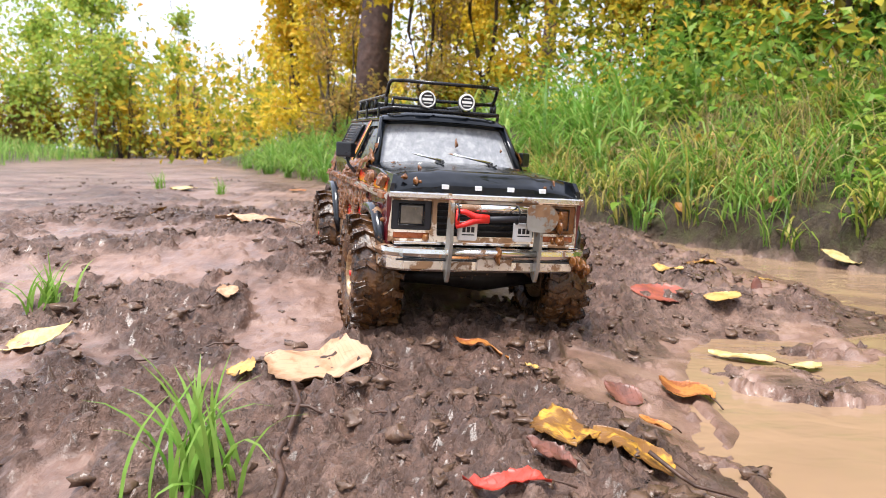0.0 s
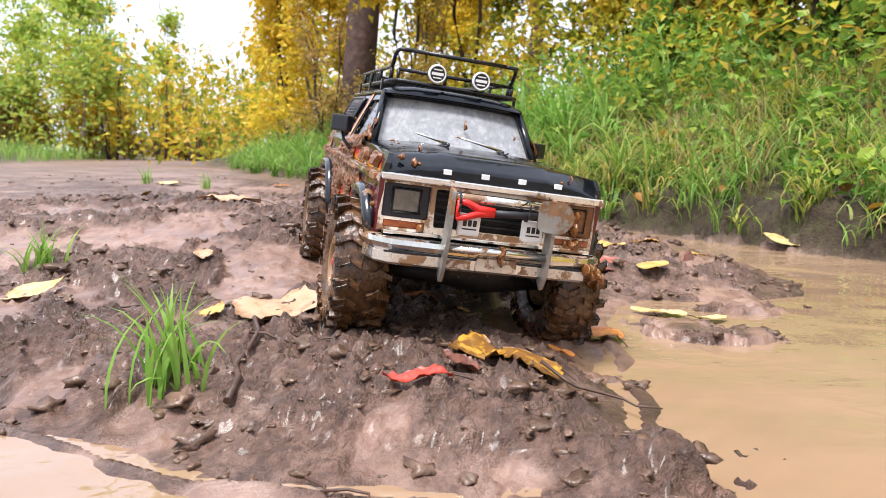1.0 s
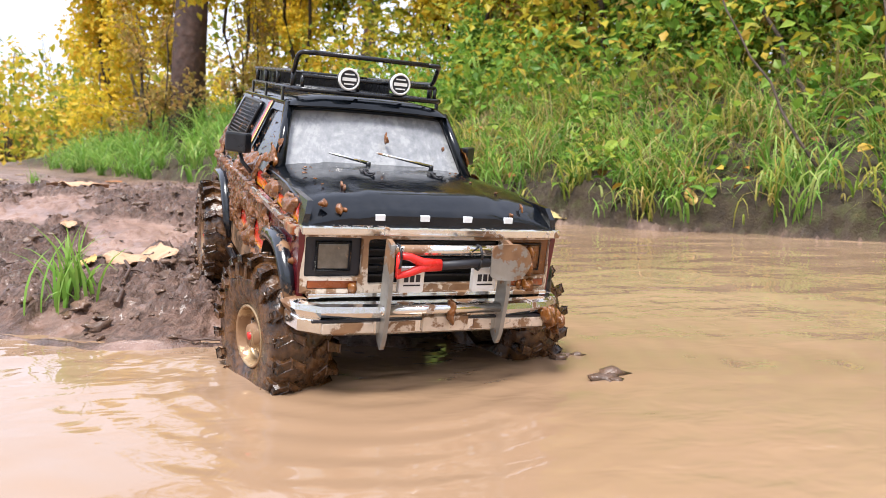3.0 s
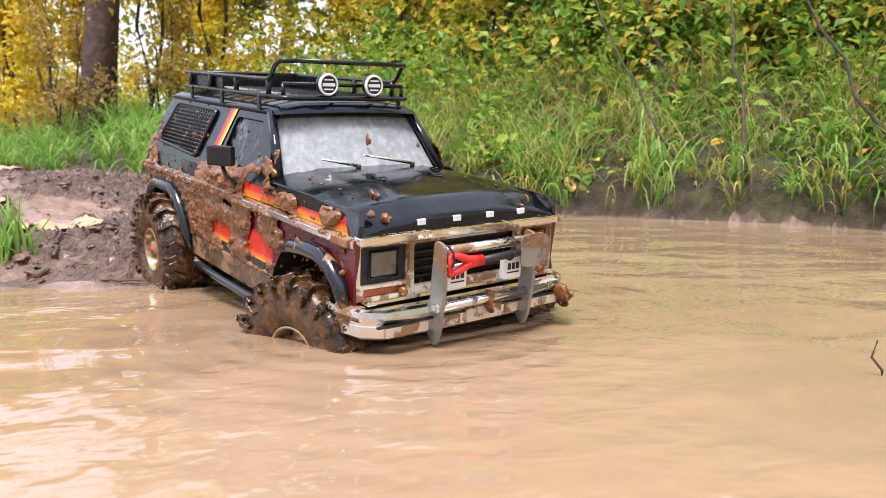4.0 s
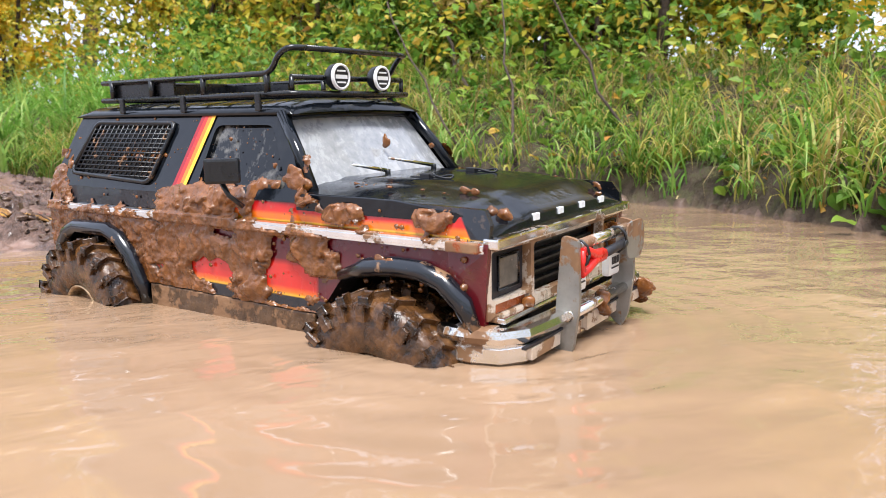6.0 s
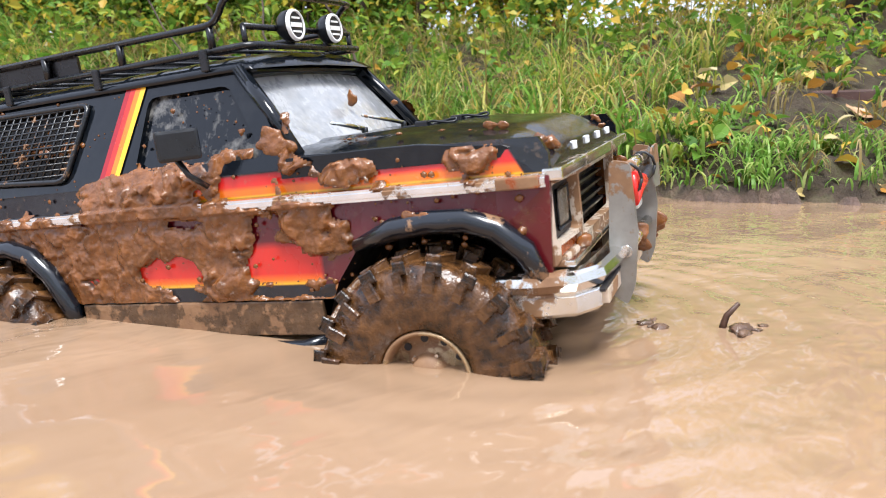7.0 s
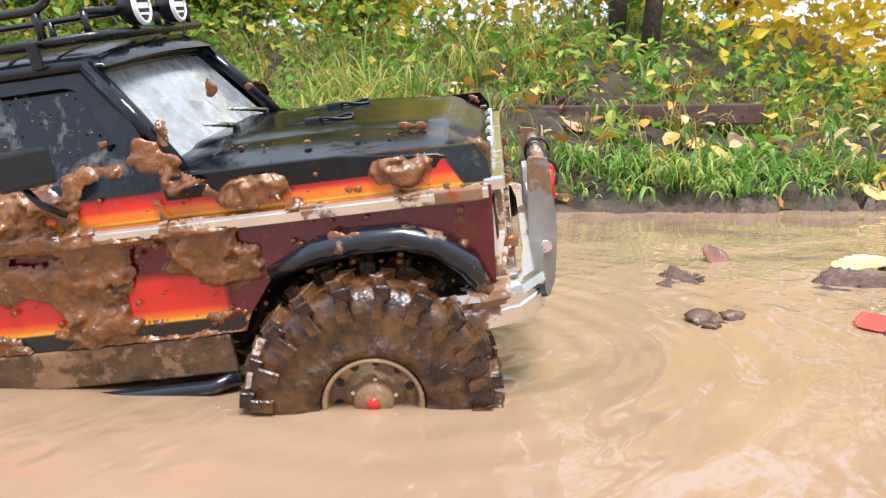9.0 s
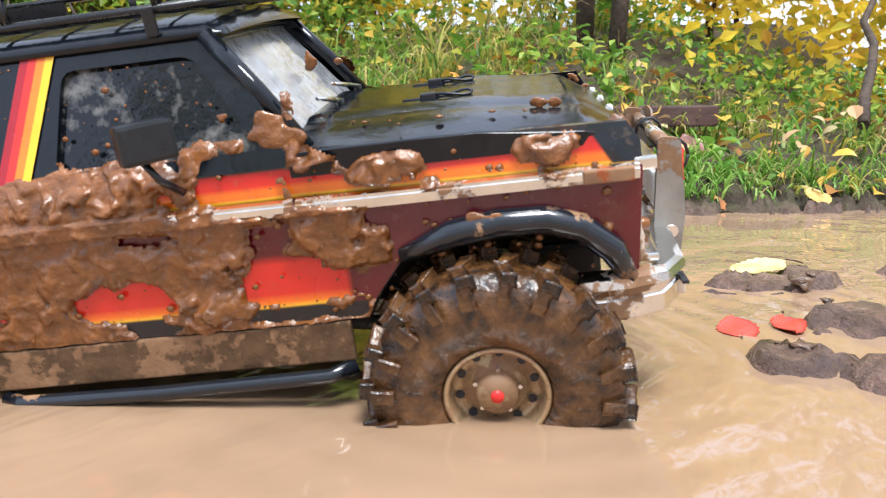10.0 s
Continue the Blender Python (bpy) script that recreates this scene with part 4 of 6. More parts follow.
    for y in (-0.0245, 0.030):
        lc = add("light_cover", box(bmesh.new(), 0.2415, 0.2475, y - 0.0093, y + 0.0093, 0.1015, 0.1195, 0.0022), "white", "white square light cover with black print")
        for k in (-1, 0, 1):
            part("print_bar", box(bmesh.new(), 0.2473, 0.2479, y + k * 0.0042 - 0.0015, y + k * 0.0042 + 0.0015, 0.1095, 0.1145), MAT["ink"], lc)
        part("print_line", box(bmesh.new(), 0.2473, 0.2479, y - 0.0060, y + 0.0060, 0.1067, 0.1077), MAT["ink"], lc)
    shovel = add("shovel", tube(bmesh.new(), [(0.2545, -0.012, 0.1225), (0.2545, 0.028, 0.1245)], 0.0030, 10), "ink", "small shovel with a black shaft strapped to the push bar")
    bm = bmesh.new()
    tube(bm, [(0.2545, -0.0385, 0.1295), (0.2545, -0.030, 0.1285), (0.2545, -0.021, 0.1245), (0.2545, -0.008, 0.1235)], [0.0022, 0.0026, 0.0034, 0.0036], 8)
    tube(bm, [(0.2545, -0.0385, 0.1155), (0.2545, -0.030, 0.1175), (0.2545, -0.021, 0.1215), (0.2545, -0.008, 0.1225)], [0.0022, 0.0026, 0.0034, 0.0036], 8)
    tube(bm, [(0.2545, -0.0375, 0.1300), (0.2545, -0.0375, 0.1150)], 0.0020, 8)
    part("shovel_grip", bm, MAT["red"], shovel, "red forked grip")
    blade = rounded([(0.029, 0.1130), (0.052, 0.1120), (0.0605, 0.1205), (0.0605, 0.1300), (0.052, 0.1385), (0.029, 0.1375)], 0.006)
    part("shovel_blade", plate(blade, [], lambda u, v, d: (0.2575 - 18 * (u - 0.045) ** 2 * 0.3 - d, u, v), 0.0012), MAT["steel"], shovel, "dull grey shovel blade")
    for y in (-0.0375, 0.0205):
        bm = bmesh.new()
        tube(bm, [(0.2515 + 0.0072 * math.cos(a), y, 0.1275 + 0.0085 * math.sin(a)) for a in [k * math.tau / 10 for k in range(11)]], 0.0009, 5)
        part("strap", bm, MAT["strap"], shovel, "black cable tie")
    # wipers, bonnet clips
    for pts in (((0.087, -0.010, 0.1695), (0.0855, -0.030, 0.1735), (0.083, -0.044, 0.176)), ((0.087, 0.048, 0.1695), (0.0845, 0.020, 0.1745), (0.082, -0.002, 0.178))):
        wp = add("wiper", tube(bmesh.new(), pts, [0.0016, 0.0014, 0.0009], 6), "chrome", "short chrome wiper arm")
        part("wiper_pivot", tube(bmesh.new(), [Vector(pts[0]) - Vector((0, 0, 0.004)), Vector(pts[0]) + Vector((0, 0, 0.001))], 0.0022, 8), MAT["plastic"], wp)
    for y in (-0.028, 0.029):
        cl = add("bonnet_clip", box(bmesh.new(), 0.131, 0.139, y - 0.0025, y + 0.0025, 0.1655, 0.1705, 0.001), "strap", "black bonnet clip with a strap loop")
        lp = [(0.139 + 0.009 + 0.009 * math.cos(a), y + 0.003 * math.sin(a), 0.1688 + 0.001 * math.sin(2 * a)) for a in [k * math.tau / 12 for k in range(13)]]
        part("strap_loop", tube(bmesh.new(), lp, 0.0008, 5), MAT["strap"], cl)
        part("clip_pin", tube(bmesh.new(), [(0.122, y, 0.1675), (0.140, y, 0.1680)], 0.0010, 5), MAT["strap"], cl)
    # mirrors
    for s in (-1, 1):
        bm = box(bmesh.new(), -0.0045, 0.0045, -0.0115, 0.0115, -0.0085, 0.0085, 0.002)
        bm.transform(Matrix.Translation((0.026, s * 0.110, 0.1750)) @ Matrix.Rotation(s * radians(48), 4, "Z"))
        mr = add("wing_mirror", bm, "plastic", "black wing mirror")
        part("mirror_arm", tube(bmesh.new(), [(0.021, s * 0.108, 0.168), (0.026, s * 0.106, 0.158), (0.032, s * 0.099, 0.150)], 0.0018, 6), MAT["plastic"], mr)
    # sill plates and sliders
    for s in (-1, 1):
        sp = add("sill_plate", box(bmesh.new(), -0.086, 0.0930, s * 0.0965 - 0.0015, s * 0.0965 + 0.0015, 0.0625, 0.0826, 0.001), "treadplate", "muddy tread plate sill")
        bm = tube(bmesh.new(), [(-0.080, s * 0.098, 0.0585), (-0.072, s * 0.101, 0.0570), (0.0, s * 0.102, 0.0565), (0.080, s * 0.101, 0.0570), (0.092, s * 0.096, 0.0595)], 0.0038, 8)
        part("slider_tube", bm, MAT["flare"], sp, "black rock slider tube")
    add("rear_bumper", box(bmesh.new(), -0.246, -0.228, -0.098, 0.098, 0.074, 0.090, 0.003), "plastic", "black rear bumper")

    # roof rack with hoop and lamps
    zb, zt = 0.2255, 0.2400
    rk = add("roof_rack", bmesh_frame(zb), "rack", "black tubular roof rack")
    for k in range(8):
        part("rack_slat", tube(bmesh.new(), [(-0.155 + 0.026 * k, -0.065, zb), (-0.155 + 0.026 * k, 0.065, zb)], 0.0013, 6), MAT["rack"], rk)
    top = bmesh.new()
    for s in (-1, 1):
        tube(top, [(-0.180, s * 0.0645, zt), (0.020, s * 0.0655, zt)] + arc((0.022, s * 0.0655, zt), (0.030, s * 0.0655, zt), (0.034, s * 0.0655, zt + 0.006), 3)
             + arc((0.036, s * 0.0655, zt + 0.009), (0.042, s * 0.0655, zt + 0.0165), (0.049, s * 0.062, zt + 0.0165), 4) + arc((0.0495, s * 0.060, zt + 0.0165), (0.0505, s * 0.058, zt + 0.0165), (0.0505, s * 0.050, zt + 0.0168), 3), 0.0021, 8)
    tube(top, [(0.0505, -0.051, zt + 0.0168), (0.0505, 0.051, zt + 0.0168)], 0.0021, 8)
    tube(top, [(-0.175, -0.0645, zt), (-0.175, 0.0645, zt)], 0.0021, 8)
    tube(top, [(0.046, -0.062, zt - 0.003), (0.046, 0.062, zt - 0.003)], 0.0019, 8)
    part("top_rail", top, MAT["rack"], rk, "black hooped top rail")
    for x in (-0.165, -0.11, -0.045, 0.025):
        for s in (-1, 1):
            part("rack_post", tube(bmesh.new(), [(x, s * 0.065, zb), (x, s * 0.065, zt)], 0.0024, 6), MAT["rack"], rk)
    for y in (-0.0615, -0.012, 0.030, 0.0615):
        part("rack_post", tube(bmesh.new(), [(0.046, y, zb), (0.046, y, zt - 0.003)], 0.0018, 6), MAT["rack"], rk)
    pan = box(bmesh.new(), -0.172, -0.170, -0.062, 0.062, zb, zt - 0.001)
    box(pan, -0.172, -0.085, 0.0605, 0.0625, zb, zt - 0.001)
    box(pan, -0.170, -0.085, -0.0625, -0.0605, zb, zt - 0.0015)
    part("rack_panel", pan, MAT["rack"], rk, "flat black rack side panel")
    for s in (-1, 1):
        for x in (0.024, -0.06, -0.14):
            bm = box(bmesh.new(), x - 0.0028, x + 0.0028, s * 0.0735 - 0.0010, s * 0.0735 + 0.0012, 0.214, 0.2265, 0.0008)
            fm = part("rack_foot", bm, MAT["rack"], rk)
    for y in (-0.0235, 0.0235):
        bm = bmesh.new()
        prof = [(0.0001, 0.0), (0.0072, 0.0), (0.0092, 0.003), (0.0097, 0.0075), (0.0092, 0.0095)]
        turn_x = Matrix.Translation((0.0475, y, zt - 0.0025)) @ Matrix.Rotation(radians(-90), 4, "Z")
        lathe(bm, prof, 24)
        bm.transform(turn_x)
        lp = add("roof_lamp", bm, "plastic", "round auxiliary roof lamp with a white rim and black cover")
        rim = bmesh.new()
        lathe(rim, [(0.0076, 0.0100), (0.0080, 0.0112), (0.0092, 0.0108), (0.0097, 0.0090)], 24)
        rim.transform(turn_x)
        part("lamp_rim", rim, MAT["white"], lp, "white lamp rim")
        cov = bmesh.new()
        bmesh.ops.create_circle(cov, cap_ends=True, radius=0.0078, segments=24, matrix=Matrix.Translation((0.0475 + 0.0102, y, zt - 0.0025)) @ Matrix.Rotation(radians(90), 4, "Y"))
        part("lamp_cover", cov, MAT["ink"], lp)
        for dz, w, hgt in ((0.0, 0.0062, 0.0014), (-0.0040, 0.0045, 0.0006), (0.0042, 0.0045, 0.0006)):
            part("cover_print", box(bmesh.new(), 0.0577, 0.0581, y - w, y + w, zt - 0.0025 + dz - hgt, zt - 0.0025 + dz + hgt), MAT["white"], lp)

    # caked mud
    def cake(x, y, z, sx, sy, sz, seed):
        """Wet mud: many soft lumps run together."""
        rnd = random.Random(seed * 13)
        sx, sz = sx * 0.80, sz * 0.78
        bm = bmesh.new()
        size = max(sx, sy, sz)
        flat = min(sx, sy, sz)
        for k in range(6 if size < 0.007 else 20):
            u = [rnd.gauss(0, 0.40) for _ in range(3)]
            r = flat * rnd.uniform(0.25, 0.60) + size * rnd.uniform(0.04, 0.20)
            wx, wz = rnd.uniform(0.6, 1.7), rnd.uniform(0.6, 1.3)
            g = bmesh.ops.create_icosphere(bm, subdivisions=3, radius=r)
            for v in g["verts"]:
                v.co *= 1 + 0.55 * noise.noise(v.co * 130 + Vector((seed, k, 0))) + 0.30 * noise.noise(v.co * 420 + Vector((k, seed, 0)))
                v.co = Vector((x + u[0] * sx + v.co.x * wx, y + u[1] * sy * 0.4 + v.co.y * 0.36, z + u[2] * sz + v.co.z * wz))
        ob = add("mud_clump", bm, "mud", "wet brown mud clump")
        md = ob.modifiers.new("melt", "REMESH")
        md.mode, md.voxel_size, md.use_smooth_shade = "VOXEL", 0.0008 if size < 0.007 else 0.0010, True

    cake(0.072, -0.0885, 0.168, 0.010, 0.007, 0.010, 5)
    cake(-0.215, -0.089, 0.158, 0.013, 0.010, 0.014, 13)
    cake(0.190, -0.061, 0.1635, 0.007, 0.006, 0.003, 19)
    cake(0.070, 0.010, 0.1895, 0.004, 0.004, 0.0055, 20)
    cake(0.074, 0.063, 0.184, 0.003, 0.003, 0.006, 21)
    cake(0.221, -0.070, 0.153, 0.004, 0.011, 0.003, 22)
    cake(0.219, -0.082, 0.156, 0.004, 0.008, 0.002, 23)
    cake(0.2225, 0.059, 0.151, 0.003, 0.005, 0.006, 24)
    cake(0.216, 0.070, 0.157, 0.006, 0.004, 0.003, 25)
    cake(0.228, 0.074, 0.121, 0.004, 0.017, 0.012, 26)
    cake(0.243, 0.088, 0.080, 0.008, 0.016, 0.010, 27)
    cake(0.236, 0.098, 0.074, 0.010, 0.010, 0.010, 28)
    cake(0.250, 0.006, 0.090, 0.004, 0.010, 0.009, 29)
    cake(0.229, 0.075, 0.101, 0.003, 0.018, 0.004, 30)
    cake(0.231, -0.060, 0.101, 0.003, 0.009, 0.003, 31)
    cake(0.05, -0.0855, 0.178, 0.004, 0.002, 0.004, 32)
    cake(0.158, -0.104, 0.126, 0.010, 0.004, 0.0025, 34)
    # mud spread over both sides: thick below the chrome line, in splashes above it
    for sgn in (-1, 1):
        coat = add("mud_coat", mud_coat(sgn), "mud", "glossy wet brown mud spread over the side")
        coat["kind"] = "stuff"
    # fine specks of mud thrown over the side, windows and bonnet
    rnd = random.Random(77)
    bm = bmesh.new()
    for k in range(420):
        r = 0.0004 + 0.0016 * rnd.random() ** 3
        side_on = rnd.random() < 0.8
        x = rnd.uniform(-0.21, 0.215)
        if side_on:
            z = rnd.uniform(0.08, 0.21) if x < 0.05 else rnd.uniform(0.08, 0.155)
            at = Vector((x, -flank(x, z) - 0.0002, z))
        else:
            x = rnd.uniform(0.09, 0.20)
            at = Vector((x, rnd.uniform(-0.085, 0.07), 0.1662 - 0.0045 * float(step(np.float64(x), 0.15, 0.205))))
        g = bmesh.ops.create_icosphere(bm, subdivisions=1, radius=r)
        for v in g["verts"]:
            v.co = at + Vector((v.co.x * rnd.uniform(0.9, 1.6), v.co.y * (0.5 if side_on else 1.2), v.co.z * (1.1 if side_on else 0.5)))
    for f in bm.faces:
        f.smooth = True
    specks = add("mud_specks", bm, "mud", "fine specks of splashed mud")
    specks["kind"] = "stuff"
    return truck


def bmesh_frame(zb):
    bm = bmesh.new()
    pts = [(-0.180, -0.0655, zb), (0.0475, -0.0655, zb), (0.052, -0.060, zb), (0.052, 0.060, zb), (0.0475, 0.0655, zb), (-0.180, 0.0655, zb), (-0.180, -0.0655, zb)]
    tube(bm, pts, 0.0022, 8)
    return bm


R_TYRE = 0.0605
KINGPIN = 0.026


def build_wheel(truck):
    """One wheel at the origin, its outer face towards -y."""
    bm = bmesh.new()
    lathe(bm, [(0.0278, -0.0150), (0.0285, -0.0195), (0.0270, -0.0205), (0.0255, -0.0190), (0.0245, -0.0120), (0.0235, -0.0095), (0.0175, -0.0095), (0.0155, -0.0120), (0.0130, -0.0125), (0.0115, -0.0140), (0.0105, -0.0185), (0.0001, -0.0190)], 40)
    lathe(bm, [(0.0278, -0.0150), (0.0270, 0.018)], 40)
    bm.transform(Matrix.Diagonal((0.83, 1.0, 0.83, 1)))
    wheel = part("wheel", bm, MAT["rim"], truck, "chunky off-road wheel caked in brown mud")
    holes = bmesh.new()
    for k in range(10):
        a = k * math.tau / 10
        bmesh.ops.create_cone(holes, cap_ends=True, segments=10, radius1=0.0020, radius2=0.0020, depth=0.0012, matrix=Matrix.Translation((0.0170 * math.cos(a), -0.0098, 0.0170 * math.sin(a))) @ Matrix.Rotation(radians(90), 4, "X"))
    part("rim_holes", holes, MAT["ink"], wheel)
    bolts = bmesh.new()
    for k in range(5):
        a = (k + 0.5) * math.tau / 5
        bmesh.ops.create_cone(bolts, cap_ends=True, segments=6, radius1=0.0013, radius2=0.0011, depth=0.003, matrix=Matrix.Translation((0.0104 * math.cos(a), -0.0138, 0.0104 * math.sin(a))) @ Matrix.Rotation(radians(90), 4, "X"))
    part("wheel_nuts", bolts, MAT["chrome"], wheel)
    cap = bmesh.new()
    lathe(cap, [(0.0030, -0.0186), (0.0028, -0.0200), (0.0001, -0.0203)], 20)
    part("hub_cap", cap, MAT["red"], wheel, "red hub cap")
    ty = bmesh.new()
    lathe(ty, [(0.0232, -0.0165), (0.0250, -0.0205), (0.0360, -0.0232), (0.0470, -0.0228), (0.0540, -0.0205), (0.0565, -0.0150), (0.0572, 0.0), (0.0565, 0.0150), (0.0540, 0.0205), (0.0470, 0.0228), (0.0380, 0.0232), (0.0280, 0.0180)], 56)
    rnd = random.Random(4)
    blocks = {}
    for s in (-1, 1):
        for k in range(20):
            a = (k + (0.5 if s > 0 else 0)) * math.tau / 20
            for kind, (r0, r1, y0, y1, wd, sk) in enumerate(((0.0545, R_TYRE, 0.0035, 0.0135, 0.0058, 0.10), (0.0540, R_TYRE, 0.0135, 0.0235, 0.0072 if k % 2 else 0.0056, -0.06), (0.0455, 0.0550, 0.0205, 0.0252, 0.0060 if k % 2 else 0.0044, 0.0))):
                key = (s, k % 2, kind)
                if key not in blocks:
                    bm = bmesh.new()
                    g = bmesh.ops.create_cube(bm, size=1)
                    for v in g["verts"]:
                        u = v.co.copy()
                        r = r0 + (r1 - r0) * (u.z + 0.5) - (0.0012 if u.z > 0 and u.y > 0 else 0)
                        y = s * (y0 + (y1 - y0) * (u.y + 0.5))
                        ang = sk * u.y + u.x * wd / 0.057 * (0.84 if u.z > 0 else 1.05)
                        v.co = Vector((r * math.cos(ang), y, r * math.sin(ang)))
                    bmesh.ops.bevel(bm, geom=list(bm.edges), offset=0.0007, segments=1, affect="EDGES")
                    bmesh.ops.recalc_face_normals(bm, faces=bm.faces)
                    blocks[key] = bpy.data.meshes.new("tread_block")
                    bm.to_mesh(blocks[key])
                    bm.free()
                    blocks[key].materials.append(MAT["rubber"])
                ob = new("tread_block", blocks[key])
                ob.parent = wheel
                ob.rotation_euler = (0, -a, 0)
    bmesh.ops.recalc_face_normals(ty, faces=ty.faces)
    part("tyre", ty, MAT["rubber"], wheel, "lugged black tyre smeared with wet mud")
    return wheel


for key, colr in (("stripe_dark", (0.30, 0.006, 0.012)), ("stripe_red", (0.62, 0.022, 0.012)), ("stripe_orange", (0.78, 0.18, 0.010)), ("stripe_yellow", (0.82, 0.46, 0.02))):
    MAT[key] = plain(key, colr, 0.25, 0, 0.1, 40, dirt=0.12)
truck = build_truck()
AXLES = [(0.1560, -0.0985), (0.1560, 0.0985), (-0.155, -0.0985), (-0.155, 0.0985)]
HUB = 0.0530
wheels = [build_wheel(truck)]
for x, y in AXLES[1:]:
    w = copy_thing(wheels[0], pose(x, y, HUB, 0, 0, 180 if y > 0 else 0))
    wheels.append(w)

# ---- plants ----
rng = np.random.default_rng(7)


def ground_z(x, y):
    return float(height(np.array([x]), np.array([y]))[0])


def blade_mesh(name, base, length, width, heading, lean, mat, segs=4):
    """Many curved blades in one mesh: each rises, then bends over along its heading."""
    n = len(base)
    u = np.linspace(0, 1, segs + 1)
    bend = lean[:, None] * u[None, :] ** 1.4
    dz, dr = np.cos(bend), np.sin(bend)
    stepl = length[:, None] / segs
    z = np.concatenate([np.zeros((n, 1)), np.cumsum(dz[:, 1:] * stepl, 1)], 1)
    r = np.concatenate([np.zeros((n, 1)), np.cumsum(dr[:, 1:] * stepl, 1)], 1)
    cx, cy = np.cos(heading)[:, None], np.sin(heading)[:, None]
    mid = np.stack([base[:, 0:1] + r * cx, base[:, 1:2] + r * cy, base[:, 2:3] + z], -1)
    w = width[:, None] * (1 - u[None, :] ** 2.2) * np.minimum(1, 0.55 + u * 2)
    side = np.stack([-np.sin(heading), np.cos(heading), np.zeros(n)], -1)[:, None, :]
    left, right = mid[:, :-1] - side * w[:, :-1, None] / 2, mid[:, :-1] + side * w[:, :-1, None] / 2
    verts = np.concatenate([left, right, mid[:, -1:]], 1)
    k = 2 * segs + 1
    off = np.arange(n) * k
    faces = []
    for i in range(segs - 1):
        faces.append(np.stack([off + i, off + segs + i, off + segs + i + 1, off + i + 1], -1))
    quads = np.concatenate(faces)
    tris = np.stack([off + segs - 1, off + 2 * segs - 1, off + 2 * segs], -1)
    return put_mesh(name, verts.reshape(-1, 3).tolist(), quads.tolist() + tris.tolist(), mat)


def leaves_mesh(name, centre, size, heading, tilt, roll, mat, slim=0.55, fold=0.25, broad=False):
    """Many folded leaves in one mesh, each with a midrib and a pointed tip."""
    if broad:
        shape = np.array([(0, 0, 0), (0.22, 0.40, fold * 0.4), (0.55, 0.5, fold * 0.5), (0.82, 0.27, fold * 0.2), (1, 0, -0.12), (0.82, -0.27, fold * 0.2), (0.55, -0.5, fold * 0.5), (0.22, -0.40, fold * 0.4), (0.4, 0, 0.03), (0.75, 0, -0.02)])
        fc = [(0, 8, 1), (8, 2, 1), (8, 9, 3, 2), (9, 4, 3), (0, 7, 8), (8, 7, 6), (8, 6, 5, 9), (9, 5, 4)]
    else:
        shape = np.array([(0, 0, 0), (0.45, 0.5, fold * 0.5), (1, 0, -0.08), (0.45, -0.5, fold * 0.5), (0.5, 0, 0.0)])
        fc = [(0, 4, 1), (4, 2, 1), (0, 3, 4), (4, 3, 2)]
    n = len(centre)
    p = shape[None] * np.stack([size, size * slim, size], -1)[:, None, :]
    cr, sr = np.cos(roll)[:, None], np.sin(roll)[:, None]
    x, y, z = p[..., 0], p[..., 1] * cr - p[..., 2] * sr, p[..., 1] * sr + p[..., 2] * cr
    ct, st = np.cos(tilt)[:, None], np.sin(tilt)[:, None]
    x, z = x * ct - z * st, x * st + z * ct
    ch, sh = np.cos(heading)[:, None], np.sin(heading)[:, None]
    verts = np.stack([x * ch - y * sh, x * sh + y * ch, z], -1) + np.asarray(centre)[:, None, :]
    k = len(shape)
    faces = [tuple(i + b for i in f) for b in range(0, n * k, k) for f in fc]
    return put_mesh(name, verts.reshape(-1, 3).tolist(), faces, mat)


def bank_points(n, y0, y1, d0, d1, power=1.0):
    """Places behind the foot of the bank, with their distance from it."""
    pts = np.array([p for p in BANK])
    ys = rng.uniform(y0, y1, n)
    order = np.argsort(pts[:, 1])
    xs = np.interp(ys, pts[order, 1], pts[order, 0])
    d = d0 + (d1 - d0) * rng.uniform(0, 1, n) ** power
    slope = np.interp(ys, [-2, 0, 0.6, 1.2, 2.5, 6], [-0.25, 0.05, 0.5, 0.55, 0.35, 0.25])
    nx, ny = 1 / np.hypot(1, slope), slope / np.hypot(1, slope)
    x, y = xs + nx * d, ys + ny * d
    return x, y, height(x, y), d


def away(n, spread):
    """Headings that lean out over the water, more or less."""
    return np.pi + 0.35 + rng.normal(0, spread, n)


def tufts(name, mat, n, per, y0, y1, d0, d1, pw, ln, wid, label, seed):
    """Tufts: blades that fan out from a common foot and bend over, with gaps between."""
    x, y, z, d = bank_points(n, y0, y1, d0, d1, pw)
    k = np.repeat(np.arange(n), per)
    m = len(k)
    south = np.where(y < -0.15, 0.42, 1.0)[k]
    size = (0.6 + 0.8 * rng.uniform(0, 1, n))[k] * south
    head = rng.uniform(0, 6.3, m)
    pull = rng.uniform(0, 1, m) < 0.35
    head = np.where(pull, away(m, 0.7), head)
    bx, by = x[k] + rng.normal(0, 0.016, m), y[k] + rng.normal(0, 0.016, m)
    base = np.stack([bx, by, height(bx, by) - 0.006], -1)
    keep = base[:, 2] > 0.012
    lean = np.abs(rng.normal(2.2, 0.65, m))
    length = rng.uniform(*ln, m) * size
    me = blade_mesh(name, base[keep], length[keep], rng.uniform(*wid, m)[keep], head[keep], lean[keep], MAT[mat], 5)
    tagged(new(name, me), label, "grass", kind="stuff")


